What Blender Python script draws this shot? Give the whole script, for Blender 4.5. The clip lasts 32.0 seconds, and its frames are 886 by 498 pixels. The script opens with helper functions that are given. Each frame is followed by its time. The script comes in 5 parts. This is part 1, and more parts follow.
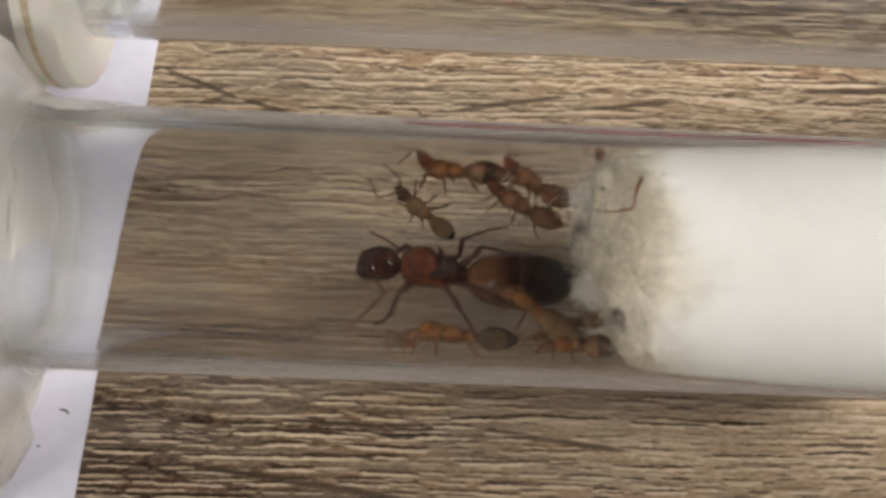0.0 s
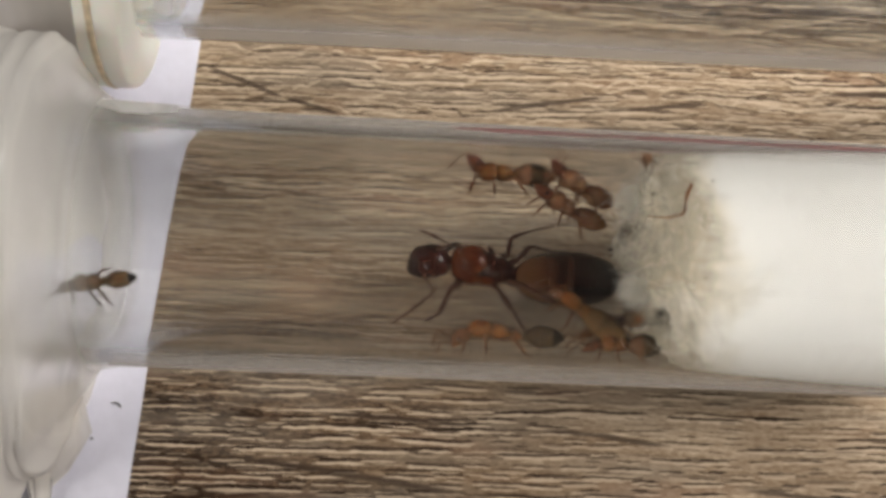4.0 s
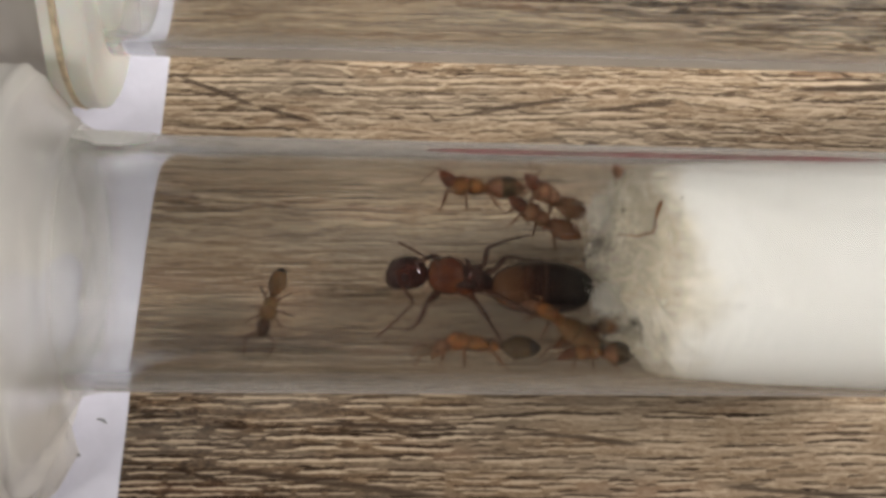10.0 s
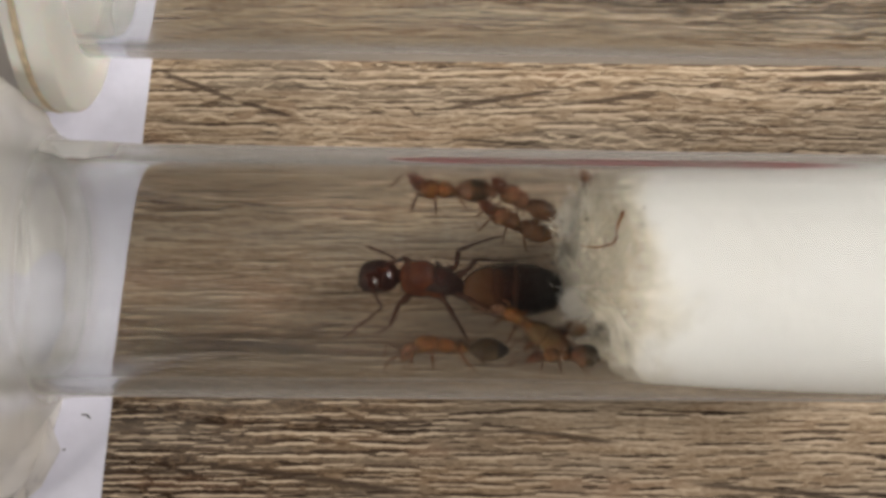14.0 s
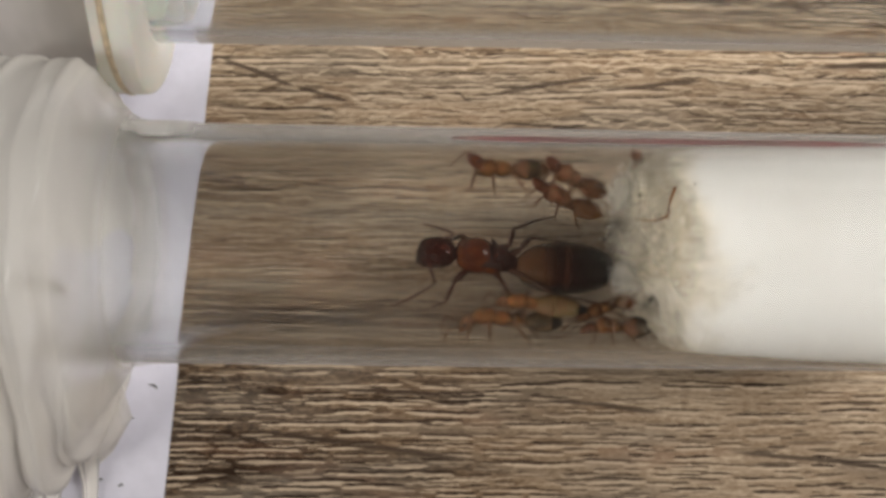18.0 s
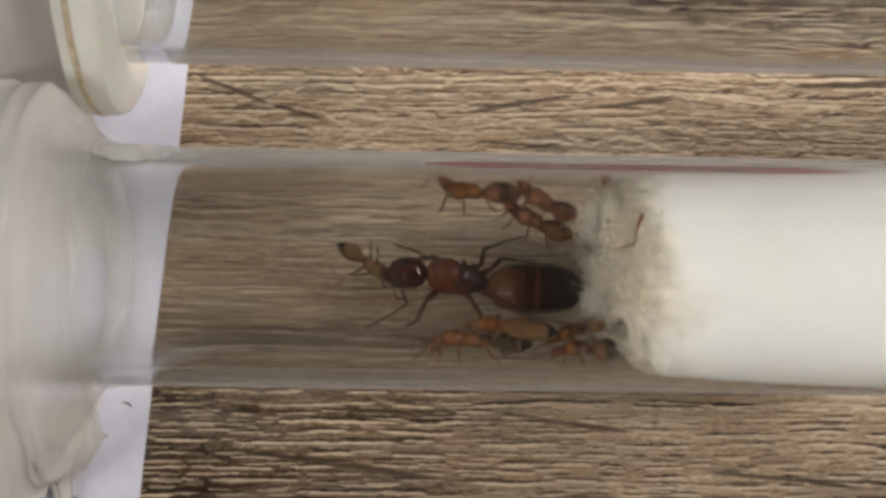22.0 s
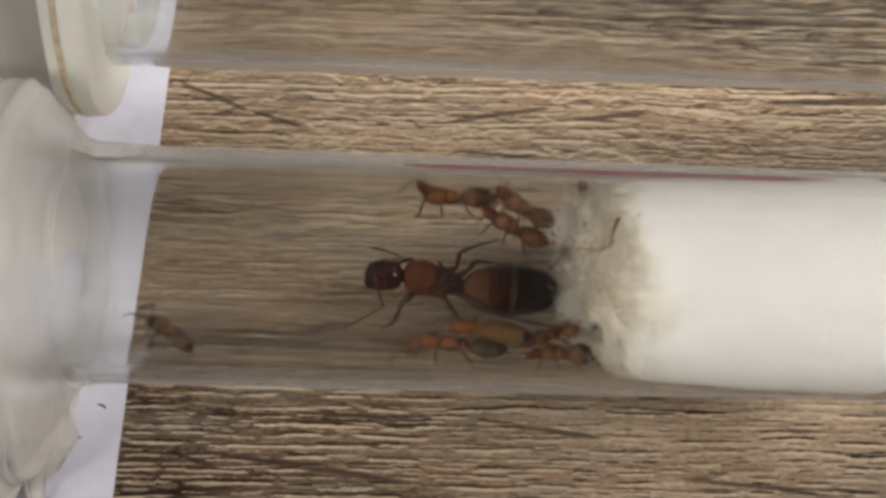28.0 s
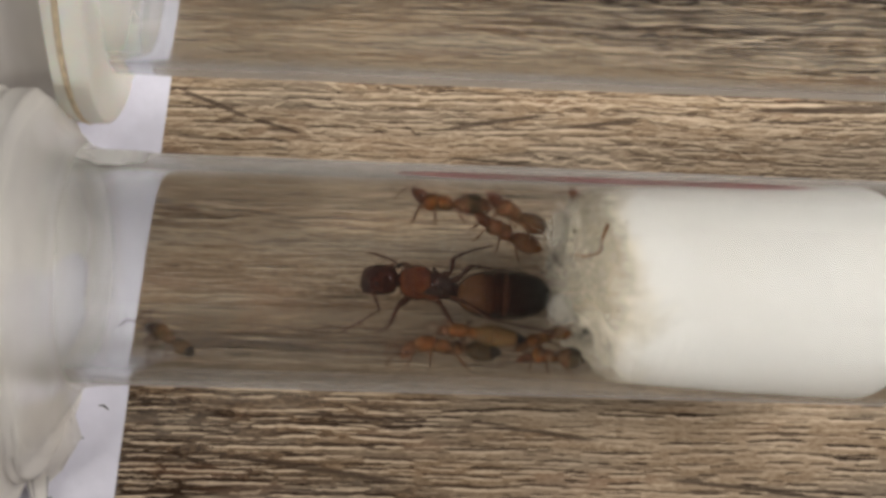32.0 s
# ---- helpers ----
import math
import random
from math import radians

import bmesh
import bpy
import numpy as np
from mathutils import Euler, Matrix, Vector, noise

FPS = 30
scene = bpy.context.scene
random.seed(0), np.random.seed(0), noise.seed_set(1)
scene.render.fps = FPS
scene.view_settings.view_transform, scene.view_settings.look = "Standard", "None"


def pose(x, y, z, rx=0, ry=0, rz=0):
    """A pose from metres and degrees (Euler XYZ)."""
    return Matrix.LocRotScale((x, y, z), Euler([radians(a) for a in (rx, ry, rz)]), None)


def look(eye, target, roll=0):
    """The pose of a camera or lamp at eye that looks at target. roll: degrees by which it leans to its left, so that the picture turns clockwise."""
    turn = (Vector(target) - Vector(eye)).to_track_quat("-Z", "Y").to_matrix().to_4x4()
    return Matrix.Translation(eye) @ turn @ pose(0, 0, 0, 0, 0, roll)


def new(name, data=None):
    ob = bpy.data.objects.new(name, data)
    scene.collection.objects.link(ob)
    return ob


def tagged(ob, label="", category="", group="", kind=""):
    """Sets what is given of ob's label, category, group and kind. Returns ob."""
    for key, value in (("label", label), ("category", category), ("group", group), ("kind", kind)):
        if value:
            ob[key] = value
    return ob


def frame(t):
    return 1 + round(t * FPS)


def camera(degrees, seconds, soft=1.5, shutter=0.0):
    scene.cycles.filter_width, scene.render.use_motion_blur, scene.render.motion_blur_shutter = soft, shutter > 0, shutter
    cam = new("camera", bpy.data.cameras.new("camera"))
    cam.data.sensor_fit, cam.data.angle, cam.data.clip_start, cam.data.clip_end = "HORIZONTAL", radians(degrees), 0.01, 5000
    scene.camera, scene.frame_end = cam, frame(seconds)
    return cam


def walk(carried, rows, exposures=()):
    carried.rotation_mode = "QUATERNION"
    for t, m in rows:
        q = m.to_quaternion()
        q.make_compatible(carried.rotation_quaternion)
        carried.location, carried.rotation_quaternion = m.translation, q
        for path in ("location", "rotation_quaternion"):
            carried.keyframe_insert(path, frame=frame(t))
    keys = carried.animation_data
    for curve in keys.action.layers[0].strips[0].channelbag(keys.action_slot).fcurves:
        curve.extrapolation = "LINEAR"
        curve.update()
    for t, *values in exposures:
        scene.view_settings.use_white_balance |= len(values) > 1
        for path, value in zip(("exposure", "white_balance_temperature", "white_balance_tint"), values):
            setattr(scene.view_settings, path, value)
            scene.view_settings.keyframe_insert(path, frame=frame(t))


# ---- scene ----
MM = 0.001
cam = camera(42.0, 32.0, soft=3.5)
CAMERA_PATH = [
    (0, pose(0.00432, -0.02543, 0.07655, 21.17, -0.32, 1.38)),
    (0.5, pose(0.00382, -0.02522, 0.07889, 20.88, -0.58, 1.43)),
    (1, pose(0.00434, -0.02511, 0.08027, 20.46, -0.53, 1.74)),
    (1.5, pose(0.00290, -0.02592, 0.08027, 20.59, -0.90, 1.61)),
    (2, pose(0.00330, -0.02369, 0.08054, 19.94, -0.67, 1.59)),
    (2.5, pose(0.00174, -0.02401, 0.08164, 19.32, -0.77, 1.67)),
    (3, pose(0.00216, -0.02263, 0.08000, 19.11, -0.85, 1.71)),
    (3.5, pose(-0.00015, -0.02511, 0.07930, 20.37, -1.35, 1.53)),
    (5.5, pose(0.00046, -0.02327, 0.07743, 18.24, -1.14, 0.91)),
    (6, pose(-0.00039, -0.02567, 0.07948, 19.00, -2.17, 0.58)),
    (6.5, pose(0.00251, -0.02435, 0.08147, 18.98, -1.97, 0.61)),
    (7, pose(0.00309, -0.02187, 0.08330, 18.21, -2.01, 0.47)),
    (7.5, pose(0.00129, -0.02416, 0.08021, 19.12, -2.52, 0.45)),
    (8, pose(-0.00021, -0.02215, 0.08142, 18.30, -2.88, -0.02)),
    (8.5, pose(0.00301, -0.02063, 0.08293, 17.22, -1.87, 0.16)),
    (9, pose(0.00413, -0.02002, 0.08309, 16.53, -1.05, 0.27)),
    (9.5, pose(0.00315, -0.01937, 0.08231, 16.37, -1.28, 0.07)),
    (10, pose(-0.00020, -0.02052, 0.08152, 17.06, -2.00, -0.41)),
    (10.5, pose(0.00023, -0.01945, 0.08213, 16.90, -1.97, -0.31)),
    (11, pose(-0.00141, -0.02056, 0.07852, 17.42, -2.53, -0.61)),
    (11.5, pose(-0.00191, -0.02174, 0.07582, 17.93, -2.83, -0.74)),
    (12, pose(-0.00131, -0.02234, 0.07707, 18.24, -2.69, -0.31)),
    (12.5, pose(0.00036, -0.02198, 0.07855, 17.93, -2.14, 0.04)),
    (13, pose(0.00031, -0.02058, 0.08129, 16.30, -1.42, -0.00)),
    (13.5, pose(0.00514, -0.01609, 0.08326, 13.87, 0.51, 0.20)),
    (15.5, pose(0.00527, -0.01843, 0.08201, 15.65, 0.01, 0.32)),
    (16, pose(0.00265, -0.01877, 0.08187, 16.88, -0.72, 0.34)),
    (16.5, pose(0.00137, -0.01794, 0.08066, 17.06, -0.69, 0.00)),
    (17, pose(0.00237, -0.01792, 0.08563, 15.37, 0.22, 0.03)),
    (17.5, pose(0.00128, -0.01787, 0.08639, 14.18, 0.29, 0.15)),
    (18, pose(0.00168, -0.01904, 0.08627, 14.03, 0.67, 0.38)),
    (18.5, pose(0.00287, -0.01852, 0.08666, 13.71, 1.03, 0.53)),
    (19, pose(0.00463, -0.01587, 0.08837, 13.16, 1.30, 0.35)),
    (19.5, pose(0.00452, -0.01656, 0.08876, 13.22, 0.95, 0.41)),
    (20, pose(0.00445, -0.01730, 0.08870, 13.50, 0.82, 0.59)),
    (20.5, pose(0.00501, -0.01729, 0.08925, 13.70, 0.79, 0.65)),
    (21, pose(0.00416, -0.01804, 0.08734, 13.97, 0.47, 0.74)),
    (21.5, pose(0.00210, -0.01874, 0.08604, 14.05, -0.04, 0.55)),
    (22, pose(0.00334, -0.01665, 0.08728, 13.32, 0.39, 0.49)),
    (22.5, pose(0.00334, -0.01730, 0.08677, 13.69, 0.20, 0.62)),
    (23, pose(0.00193, -0.01857, 0.08535, 14.15, -0.44, 0.67)),
    (23.5, pose(0.00328, -0.01744, 0.08870, 13.73, -0.41, 0.76)),
    (24, pose(0.00217, -0.01752, 0.08891, 13.73, -1.15, 0.65)),
    (24.5, pose(0.00319, -0.01708, 0.08990, 14.09, -0.95, 0.60)),
    (26.5, pose(0.00378, -0.01682, 0.08899, 14.20, -0.77, 0.51)),
    (27, pose(0.00396, -0.01744, 0.08902, 14.64, -0.98, 0.65)),
    (27.5, pose(0.00228, -0.01889, 0.08775, 14.99, -1.44, 0.72)),
    (28, pose(0.00266, -0.01923, 0.08752, 15.22, -1.34, 0.84)),
    (28.5, pose(0.00268, -0.01867, 0.08690, 15.20, -1.30, 0.70)),
    (29, pose(0.00588, -0.01899, 0.08626, 15.45, -0.44, 1.12)),
    (29.5, pose(0.00479, -0.01898, 0.08651, 15.33, -0.52, 0.94)),
    (30, pose(0.00395, -0.01880, 0.08724, 15.02, -0.43, 0.86)),
    (30.5, pose(0.00399, -0.01941, 0.08780, 15.32, -0.42, 1.17)),
    (31, pose(0.00446, -0.01942, 0.08870, 15.67, -0.43, 1.28)),
    (31.5, pose(0.00320, -0.02008, 0.08845, 15.86, -0.95, 1.21)),
    (32, pose(0.00351, -0.01937, 0.08936, 15.26, -1.06, 1.06)),
]
walk(cam, CAMERA_PATH, exposures=[(0.0, 0.07), (1.0, 0.0), (2.0, -0.06), (3.0, 0.05), (6.0, 0.2), (7.0, -0.12), (8.0, 0.06), (9.0, -0.04), (10.0, 0.07), (11.0, 0.06), (12.0, 0.13), (13.0, 0.11), (16.0, -0.08), (17.0, 0.07), (20.0, 0.03), (22.0, -0.02), (23.0, -0.06), (24.0, 0.02), (27.0, 0.0), (29.0, -0.03), (32.0, 0.02)])

# ---- light: a closed room, an added unseen key light on one side and a narrow lamp on the other ----
world = bpy.data.worlds.new("world")
scene.world = world
world.use_nodes = True
sky = world.node_tree.nodes.new("ShaderNodeTexSky")
sky.sky_type = "NISHITA"
sky.sun_disc = False
sky.sun_elevation = radians(40)
sky.sun_rotation = radians(60)
world.node_tree.links.new(sky.outputs[0], world.node_tree.nodes["Background"].inputs["Color"])
world.node_tree.nodes["Background"].inputs["Strength"].default_value = 0.1


def lamp(name, size, power, colour, m, shape="RECTANGLE", size_y=None):
    data = bpy.data.lights.new(name, "AREA")
    data.shape, data.size, data.energy, data.color = shape, size, power, colour
    if size_y:
        data.size_y = size_y
    ob = new(name, data)
    ob.matrix_world = m
    return ob


# unseen lamp, added at a guessed place as the main light
lamp("panel_light", 0.26, 3.05, (1.0, 0.965, 0.925), look((0.52, 0.05, 0.54), (0.0, 0, 0)), size_y=0.26)
for at in ((-0.59, -0.34, 0.40), (-0.38, -0.36, 0.57)):
    lamp("spot_light", 0.07, 1.12, (1.0, 0.96, 0.91), look(at, (0.0, 0, 0)), size_y=0.075)


# ---- materials ----
class Nodes:
    """A node material under construction."""

    def __init__(self, name):
        self.mat = bpy.data.materials.new(name)
        self.mat.use_nodes = True
        self.tree = self.mat.node_tree
        self.bsdf = self.tree.nodes["Principled BSDF"]
        self.out = self.tree.nodes["Material Output"]

    def node(self, kind, **values):
        n = self.tree.nodes.new("ShaderNode" + kind)
        if "operation" in values:
            n.operation, n.use_clamp = values["operation"], values["use_clamp"]
        if "blend_type" in values:
            n.data_type, n.blend_type = values["data_type"], values["blend_type"]
        return n

    def link(self, a, b):
        self.tree.links.new(a, b)

    def feed(self, socket, value):
        if hasattr(value, "default_value"):
            self.link(value, socket)
        else:
            socket.default_value = value

    def math(self, op, a, b=0.0, c=None, clamp=False):
        n = self.node("Math", operation=op, use_clamp=clamp)
        self.feed(n.inputs[0], a)
        self.feed(n.inputs[1], b)
        if c is not None:
            self.feed(n.inputs[2], c)
        return n.outputs[0]

    def place(self, scale=(1, 1, 1), shift=(0, 0, 0), turn=(0, 0, 0), source="Object"):
        co = self.node("TexCoord").outputs[source]
        mp = self.node("Mapping")
        self.link(co, mp.inputs[0])
        mp.inputs["Location"].default_value, mp.inputs["Scale"].default_value = shift, scale
        mp.inputs["Rotation"].default_value = [radians(a) for a in turn]
        return mp.outputs[0]

    def noise(self, vector, scale=1.0, detail=3.0, rough=0.5, distort=0.0):
        n = self.node("TexNoise")
        self.link(vector, n.inputs["Vector"])
        n.inputs["Scale"].default_value, n.inputs["Detail"].default_value = scale, detail
        n.inputs["Roughness"].default_value, n.inputs["Distortion"].default_value = rough, distort
        return n.outputs[0]

    def ramp(self, value, stops, smooth="LINEAR"):
        n = self.node("ValToRGB")
        self.link(value, n.inputs[0])
        n.color_ramp.interpolation = smooth
        while len(n.color_ramp.elements) < len(stops):
            n.color_ramp.elements.new(0.5)
        for e, (at, colour) in zip(n.color_ramp.elements, stops):
            e.position = at
            e.color = (*colour, 1) if hasattr(colour, "__len__") else (colour, colour, colour, 1)
        return n.outputs[0]

    def mix(self, factor, a, b, blend="MIX"):
        n = self.node("Mix", data_type="RGBA", blend_type=blend)
        self.feed(n.inputs[0], factor)
        for socket, value in ((n.inputs[6], a), (n.inputs[7], b)):
            self.feed(socket, (*value, 1) if isinstance(value, tuple) else value)
        return n.outputs[2]

    def bump(self, height, distance, strength=1.0):
        n = self.node("Bump")
        self.link(height, n.inputs["Height"])
        n.inputs["Distance"].default_value, n.inputs["Strength"].default_value = distance, strength
        self.link(n.outputs[0], self.bsdf.inputs["Normal"])
        return n.outputs[0]

    def set(self, **values):
        names = dict(colour="Base Color", rough="Roughness", metal="Metallic", ior="IOR", clear="Transmission Weight",
                     coat="Coat Weight", skin="Subsurface Weight", skin_scale="Subsurface Scale", alpha="Alpha", gloss="Specular IOR Level")
        for key, value in values.items():
            self.feed(self.bsdf.inputs[names[key]], (*value, 1) if isinstance(value, tuple) else value)
        return self.mat


def wood_material():
    """Laminate with a printed rustic oak grain: short straight dark and pale dashes along x on a grainy brown ground, with longer cracks."""
    n = Nodes("rustic_wood_laminate")
    xyz = n.node("SeparateXYZ")
    n.link(n.place(), xyz.inputs[0])
    # gentle waving of the grain, more on one side of the print
    upper = n.math("DIVIDE", n.math("SUBTRACT", xyz.outputs[1], 4.0 * MM), 7.0 * MM, clamp=True)
    bend = n.math("MULTIPLY", n.math("SUBTRACT", n.noise(n.place((60, 100, 1)), 1.0, 2.0), 0.5), n.math("ADD", 0.0006, n.math("MULTIPLY", upper, 0.0005)))
    comb = n.node("CombineXYZ")
    n.link(xyz.outputs[0], comb.inputs[0])
    n.link(n.math("ADD", xyz.outputs[1], bend), comb.inputs[1])
    ragged = n.math("MULTIPLY", n.math("SUBTRACT", n.noise(n.place((0.6, 1, 1), (2, 3, 0)), 2400.0, 3.0, 0.7), 0.5), 0.00032)

    def grain(sx, sy, detail, rough, distort=0.0, shift=0.0):
        mp = n.node("Mapping")
        n.link(comb.outputs[0], mp.inputs[0])
        mp.inputs["Scale"].default_value, mp.inputs["Location"].default_value = (sx, sy, 1), (shift, shift * 1.7, 0)
        return n.noise(mp.outputs[0], 1.0, detail, rough, distort)

    def dash_layer(high, long, seed, thin, sparse):
        """Broken grain lines in rows: masks of dark grooves and of the pale ridge beside each."""
        jig = n.math("MULTIPLY", n.math("SUBTRACT", grain(150, 260, 2.0, 0.5, 0.0, seed), 0.5), high * MM * 0.5)
        y = n.math("DIVIDE", n.math("ADD", n.math("ADD", n.math("ADD", xyz.outputs[1], bend), jig), ragged), high * MM)
        y = n.math("ADD", y, seed)
        row = n.math("FLOOR", y)
        hash_row = n.node("TexWhiteNoise")
        hash_row.noise_dimensions = "1D"
        n.link(n.math("ADD", row, seed), hash_row.inputs["W"])
        x = n.math("ADD", n.math("DIVIDE", xyz.outputs[0], long * MM), n.math("MULTIPLY", hash_row.outputs["Value"], 37.0))
        cell = n.math("FLOOR", x)
        pair = n.node("CombineXYZ")
        n.link(cell, pair.inputs[0])
        n.link(row, pair.inputs[1])
        rnd = n.node("TexWhiteNoise")
        rnd.noise_dimensions = "2D"
        n.link(pair.outputs[0], rnd.inputs["Vector"])
        sep = n.node("SeparateColor")
        n.link(rnd.outputs["Color"], sep.inputs[0])
        r, g, b = sep.outputs
        fx, fy = n.math("FRACT", x), n.math("FRACT", y)
        # along: starts bluntly and ends at a random length
        ends = n.math("MULTIPLY", n.math("MULTIPLY", fx, 9.0, clamp=True), n.math("MULTIPLY", n.math("SUBTRACT", n.math("ADD", 0.35, n.math("MULTIPLY", g, 0.62)), fx), 7.0, clamp=True))
        # across: the groove's middle lies at a random height of the row
        mid = n.math("ADD", 0.48, n.math("MULTIPLY", r, 0.36))
        off = n.math("SUBTRACT", fy, mid)
        wide = n.math("MULTIPLY", n.math("ADD", 0.3, n.math("MULTIPLY", ends, 0.7)), n.math("MULTIPLY", n.math("ADD", 0.55, n.math("MULTIPLY", b, 0.75)), thin))
        dark = n.math("MULTIPLY", n.math("SUBTRACT", 1.0, n.math("DIVIDE", n.math("ABSOLUTE", off), wide)), 3.0, clamp=True)
        pale = n.math("MULTIPLY", n.math("SUBTRACT", 1.0, n.math("DIVIDE", n.math("ABSOLUTE", n.math("ADD", off, thin * 2.3)), n.math("MULTIPLY", wide, 1.2))), 2.0, clamp=True)
        keep_dark = n.math("MULTIPLY", n.math("MULTIPLY", ends, 2.5, clamp=True), n.math("MULTIPLY", n.math("SUBTRACT", b, sparse), 4.0, clamp=True))
        keep_pale = n.math("MULTIPLY", n.math("MULTIPLY", ends, 2.5, clamp=True), n.math("MULTIPLY", n.math("SUBTRACT", g, sparse * 0.8), 4.0, clamp=True))
        return n.math("MULTIPLY", dark, keep_dark), n.math("MULTIPLY", pale, keep_pale)

    mottle = n.noise(n.place((0.5, 1, 1)), 3600.0, 3.0, 0.7)
    soft = grain(70, 520, 3.0, 0.55, 0.1)
    fine = grain(330, 2500, 3.0, 0.6, 0.1, 4.0)
    broad = grain(35, 150, 2.0, 0.5, 0.0, 9.0)
    tone = n.math("ADD", n.math("MULTIPLY", soft, 0.26), n.math("MULTIPLY", mottle, 0.44))
    tone = n.math("ADD", tone, n.math("ADD", n.math("MULTIPLY", fine, 0.26), n.math("MULTIPLY", broad, 0.24)))
    # paler and darker figure of the print, with broad light and shade painted in
    for cx, cy, rx, ry, amount in FIGURE_AND_LIGHT:
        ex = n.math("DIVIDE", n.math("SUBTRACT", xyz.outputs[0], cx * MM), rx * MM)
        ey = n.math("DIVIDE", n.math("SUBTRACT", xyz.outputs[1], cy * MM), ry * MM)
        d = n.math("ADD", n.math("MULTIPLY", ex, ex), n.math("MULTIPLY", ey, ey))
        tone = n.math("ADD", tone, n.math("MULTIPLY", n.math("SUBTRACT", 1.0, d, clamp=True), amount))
    colour = n.ramp(tone, [(0.40, WOOD_TONES[0]), (0.52, WOOD_TONES[1]), (0.60, WOOD_TONES[2]), (0.69, WOOD_TONES[3]), (0.84, WOOD_TONES[4])])
    # greyer and redder clouds of the print
    colour = n.mix(n.ramp(grain(55, 260, 2.0, 0.5, 0.0, 33.0), [(0.47, 0.0), (0.64, 0.6)]), colour, (0.215, 0.178, 0.138))
    colour = n.mix(n.ramp(grain(75, 330, 2.0, 0.5, 0.0, 47.0), [(0.55, 0.0), (0.7, 0.35)]), colour, (0.27, 0.150, 0.092))
    # pressed relief on one side of the print: wavy patches with a dark lip and a pale lip
    for sx, sy, lip, shift, deep, bright in ((210, 720, 0.26, 13.0, 1.0, 1.0), (400, 1250, 0.2, 61.0, 0.6, 1.0)):
        edges = []
        for dy in (-lip / 2 * MM, lip / 2 * MM):
            c2, mp = n.node("CombineXYZ"), n.node("Mapping")
            n.link(xyz.outputs[0], c2.inputs[0])
            n.link(n.math("ADD", n.math("ADD", xyz.outputs[1], n.math("ADD", bend, ragged)), dy), c2.inputs[1])
            n.link(c2.outputs[0], mp.inputs[0])
            mp.inputs["Scale"].default_value, mp.inputs["Location"].default_value = (sx, sy, 1), (shift, shift, 0)
            edges.append(n.ramp(n.noise(mp.outputs[0], 1.0, 1.5, 0.5, 0.0), [(0.495, 0.0), (0.52, 1.0)]))
        fade = n.ramp(grain(180, 500, 2.0, 0.6, 0.0, shift * 2.1), [(0.40, 0.1), (0.56, 1.0)])
        fade = n.math("MULTIPLY", fade, n.math("ADD", 0.1, n.math("MULTIPLY", upper, 0.65)))
        # relief is weakened under the back tube, painting in its haze
        fade = n.math("MULTIPLY", fade, n.math("ADD", 0.35, n.math("MULTIPLY", n.math("DIVIDE", n.math("SUBTRACT", 26.0 * MM, xyz.outputs[1]), 6.0 * MM, clamp=True), 0.65)))
        lift = n.math("SUBTRACT", edges[0], edges[1])
        pale, dark = n.math("MULTIPLY", lift, bright, clamp=True), n.math("MULTIPLY", lift, -deep, clamp=True)
        colour = n.mix(n.math("MULTIPLY", pale, fade), colour, WOOD_TONES[4])
        colour = n.mix(n.math("MULTIPLY", dark, fade), colour, WOOD_TONES[0])
    # dashes are quieter under both tubes: the haze of the plastic is painted in
    quiet = n.math("ADD", 0.42, n.math("MULTIPLY", n.math("POWER", n.math("DIVIDE", n.math("ABSOLUTE", n.math("SUBTRACT", xyz.outputs[1], 1.0 * MM)), 9.5 * MM, clamp=True), 4.0), 0.58))
    quiet = n.math("MULTIPLY", quiet, n.math("SUBTRACT", 1.0, n.math("MULTIPLY", n.math("DIVIDE", n.math("SUBTRACT", xyz.outputs[1], 20.0 * MM), 4.0 * MM, clamp=True), 0.35)))
    # grain lines in broken runs: a thin dark groove with a pale ridge beside it
    lines = []
    for high, long, seed, thin, sparse, deep, bright in ((0.95, 6.0, 3.0, 0.10, 0.0, 1.0, 0.9), (0.75, 3.4, 70.0, 0.11, 0.2, 0.95, 0.8), (1.45, 9.5, 31.0, 0.08, 0.0, 1.0, 0.9), (0.5, 2.2, 113.0, 0.13, 0.40, 0.7, 0.6)):
        dark, pale = dash_layer(high, long, seed, thin, sparse)
        patch = n.ramp(grain(45, 160, 2.0, 0.5, 0.0, seed * 1.3), [(0.34, 0.35), (0.55, 1.0)])
        # the straight dashes thin out where the wavy relief is
        patch = n.math("MULTIPLY", patch, n.math("MULTIPLY", quiet, n.math("SUBTRACT", 1.0, n.math("MULTIPLY", upper, 0.1))))
        colour = n.mix(n.math("MULTIPLY", n.math("MULTIPLY", pale, bright), patch), colour, WOOD_TONES[4])
        lines.append(n.math("MULTIPLY", n.math("MULTIPLY", dark, deep), n.math("MULTIPLY", patch, n.math("SUBTRACT", 1.0, n.math("MULTIPLY", upper, 0.25)))))
    for line in lines:
        colour = n.mix(line, colour, WOOD_TONES[0])
    # long cracks at their places: start, end, half width, in millimetres
    rag = n.math("MULTIPLY", n.math("SUBTRACT", grain(260, 700, 3.0, 0.6, 0.0, 50.0), 0.5), 0.0006)
    total = None
    for x0, y0, x1, y1, w in CRACKS:
        length = math.hypot(x1 - x0, y1 - y0)
        ux, uy = (x1 - x0) / length, (y1 - y0) / length
        px = n.math("SUBTRACT", xyz.outputs[0], x0 * MM)
        py = n.math("SUBTRACT", xyz.outputs[1], y0 * MM)
        along = n.math("ADD", n.math("MULTIPLY", px, ux), n.math("MULTIPLY", py, uy))
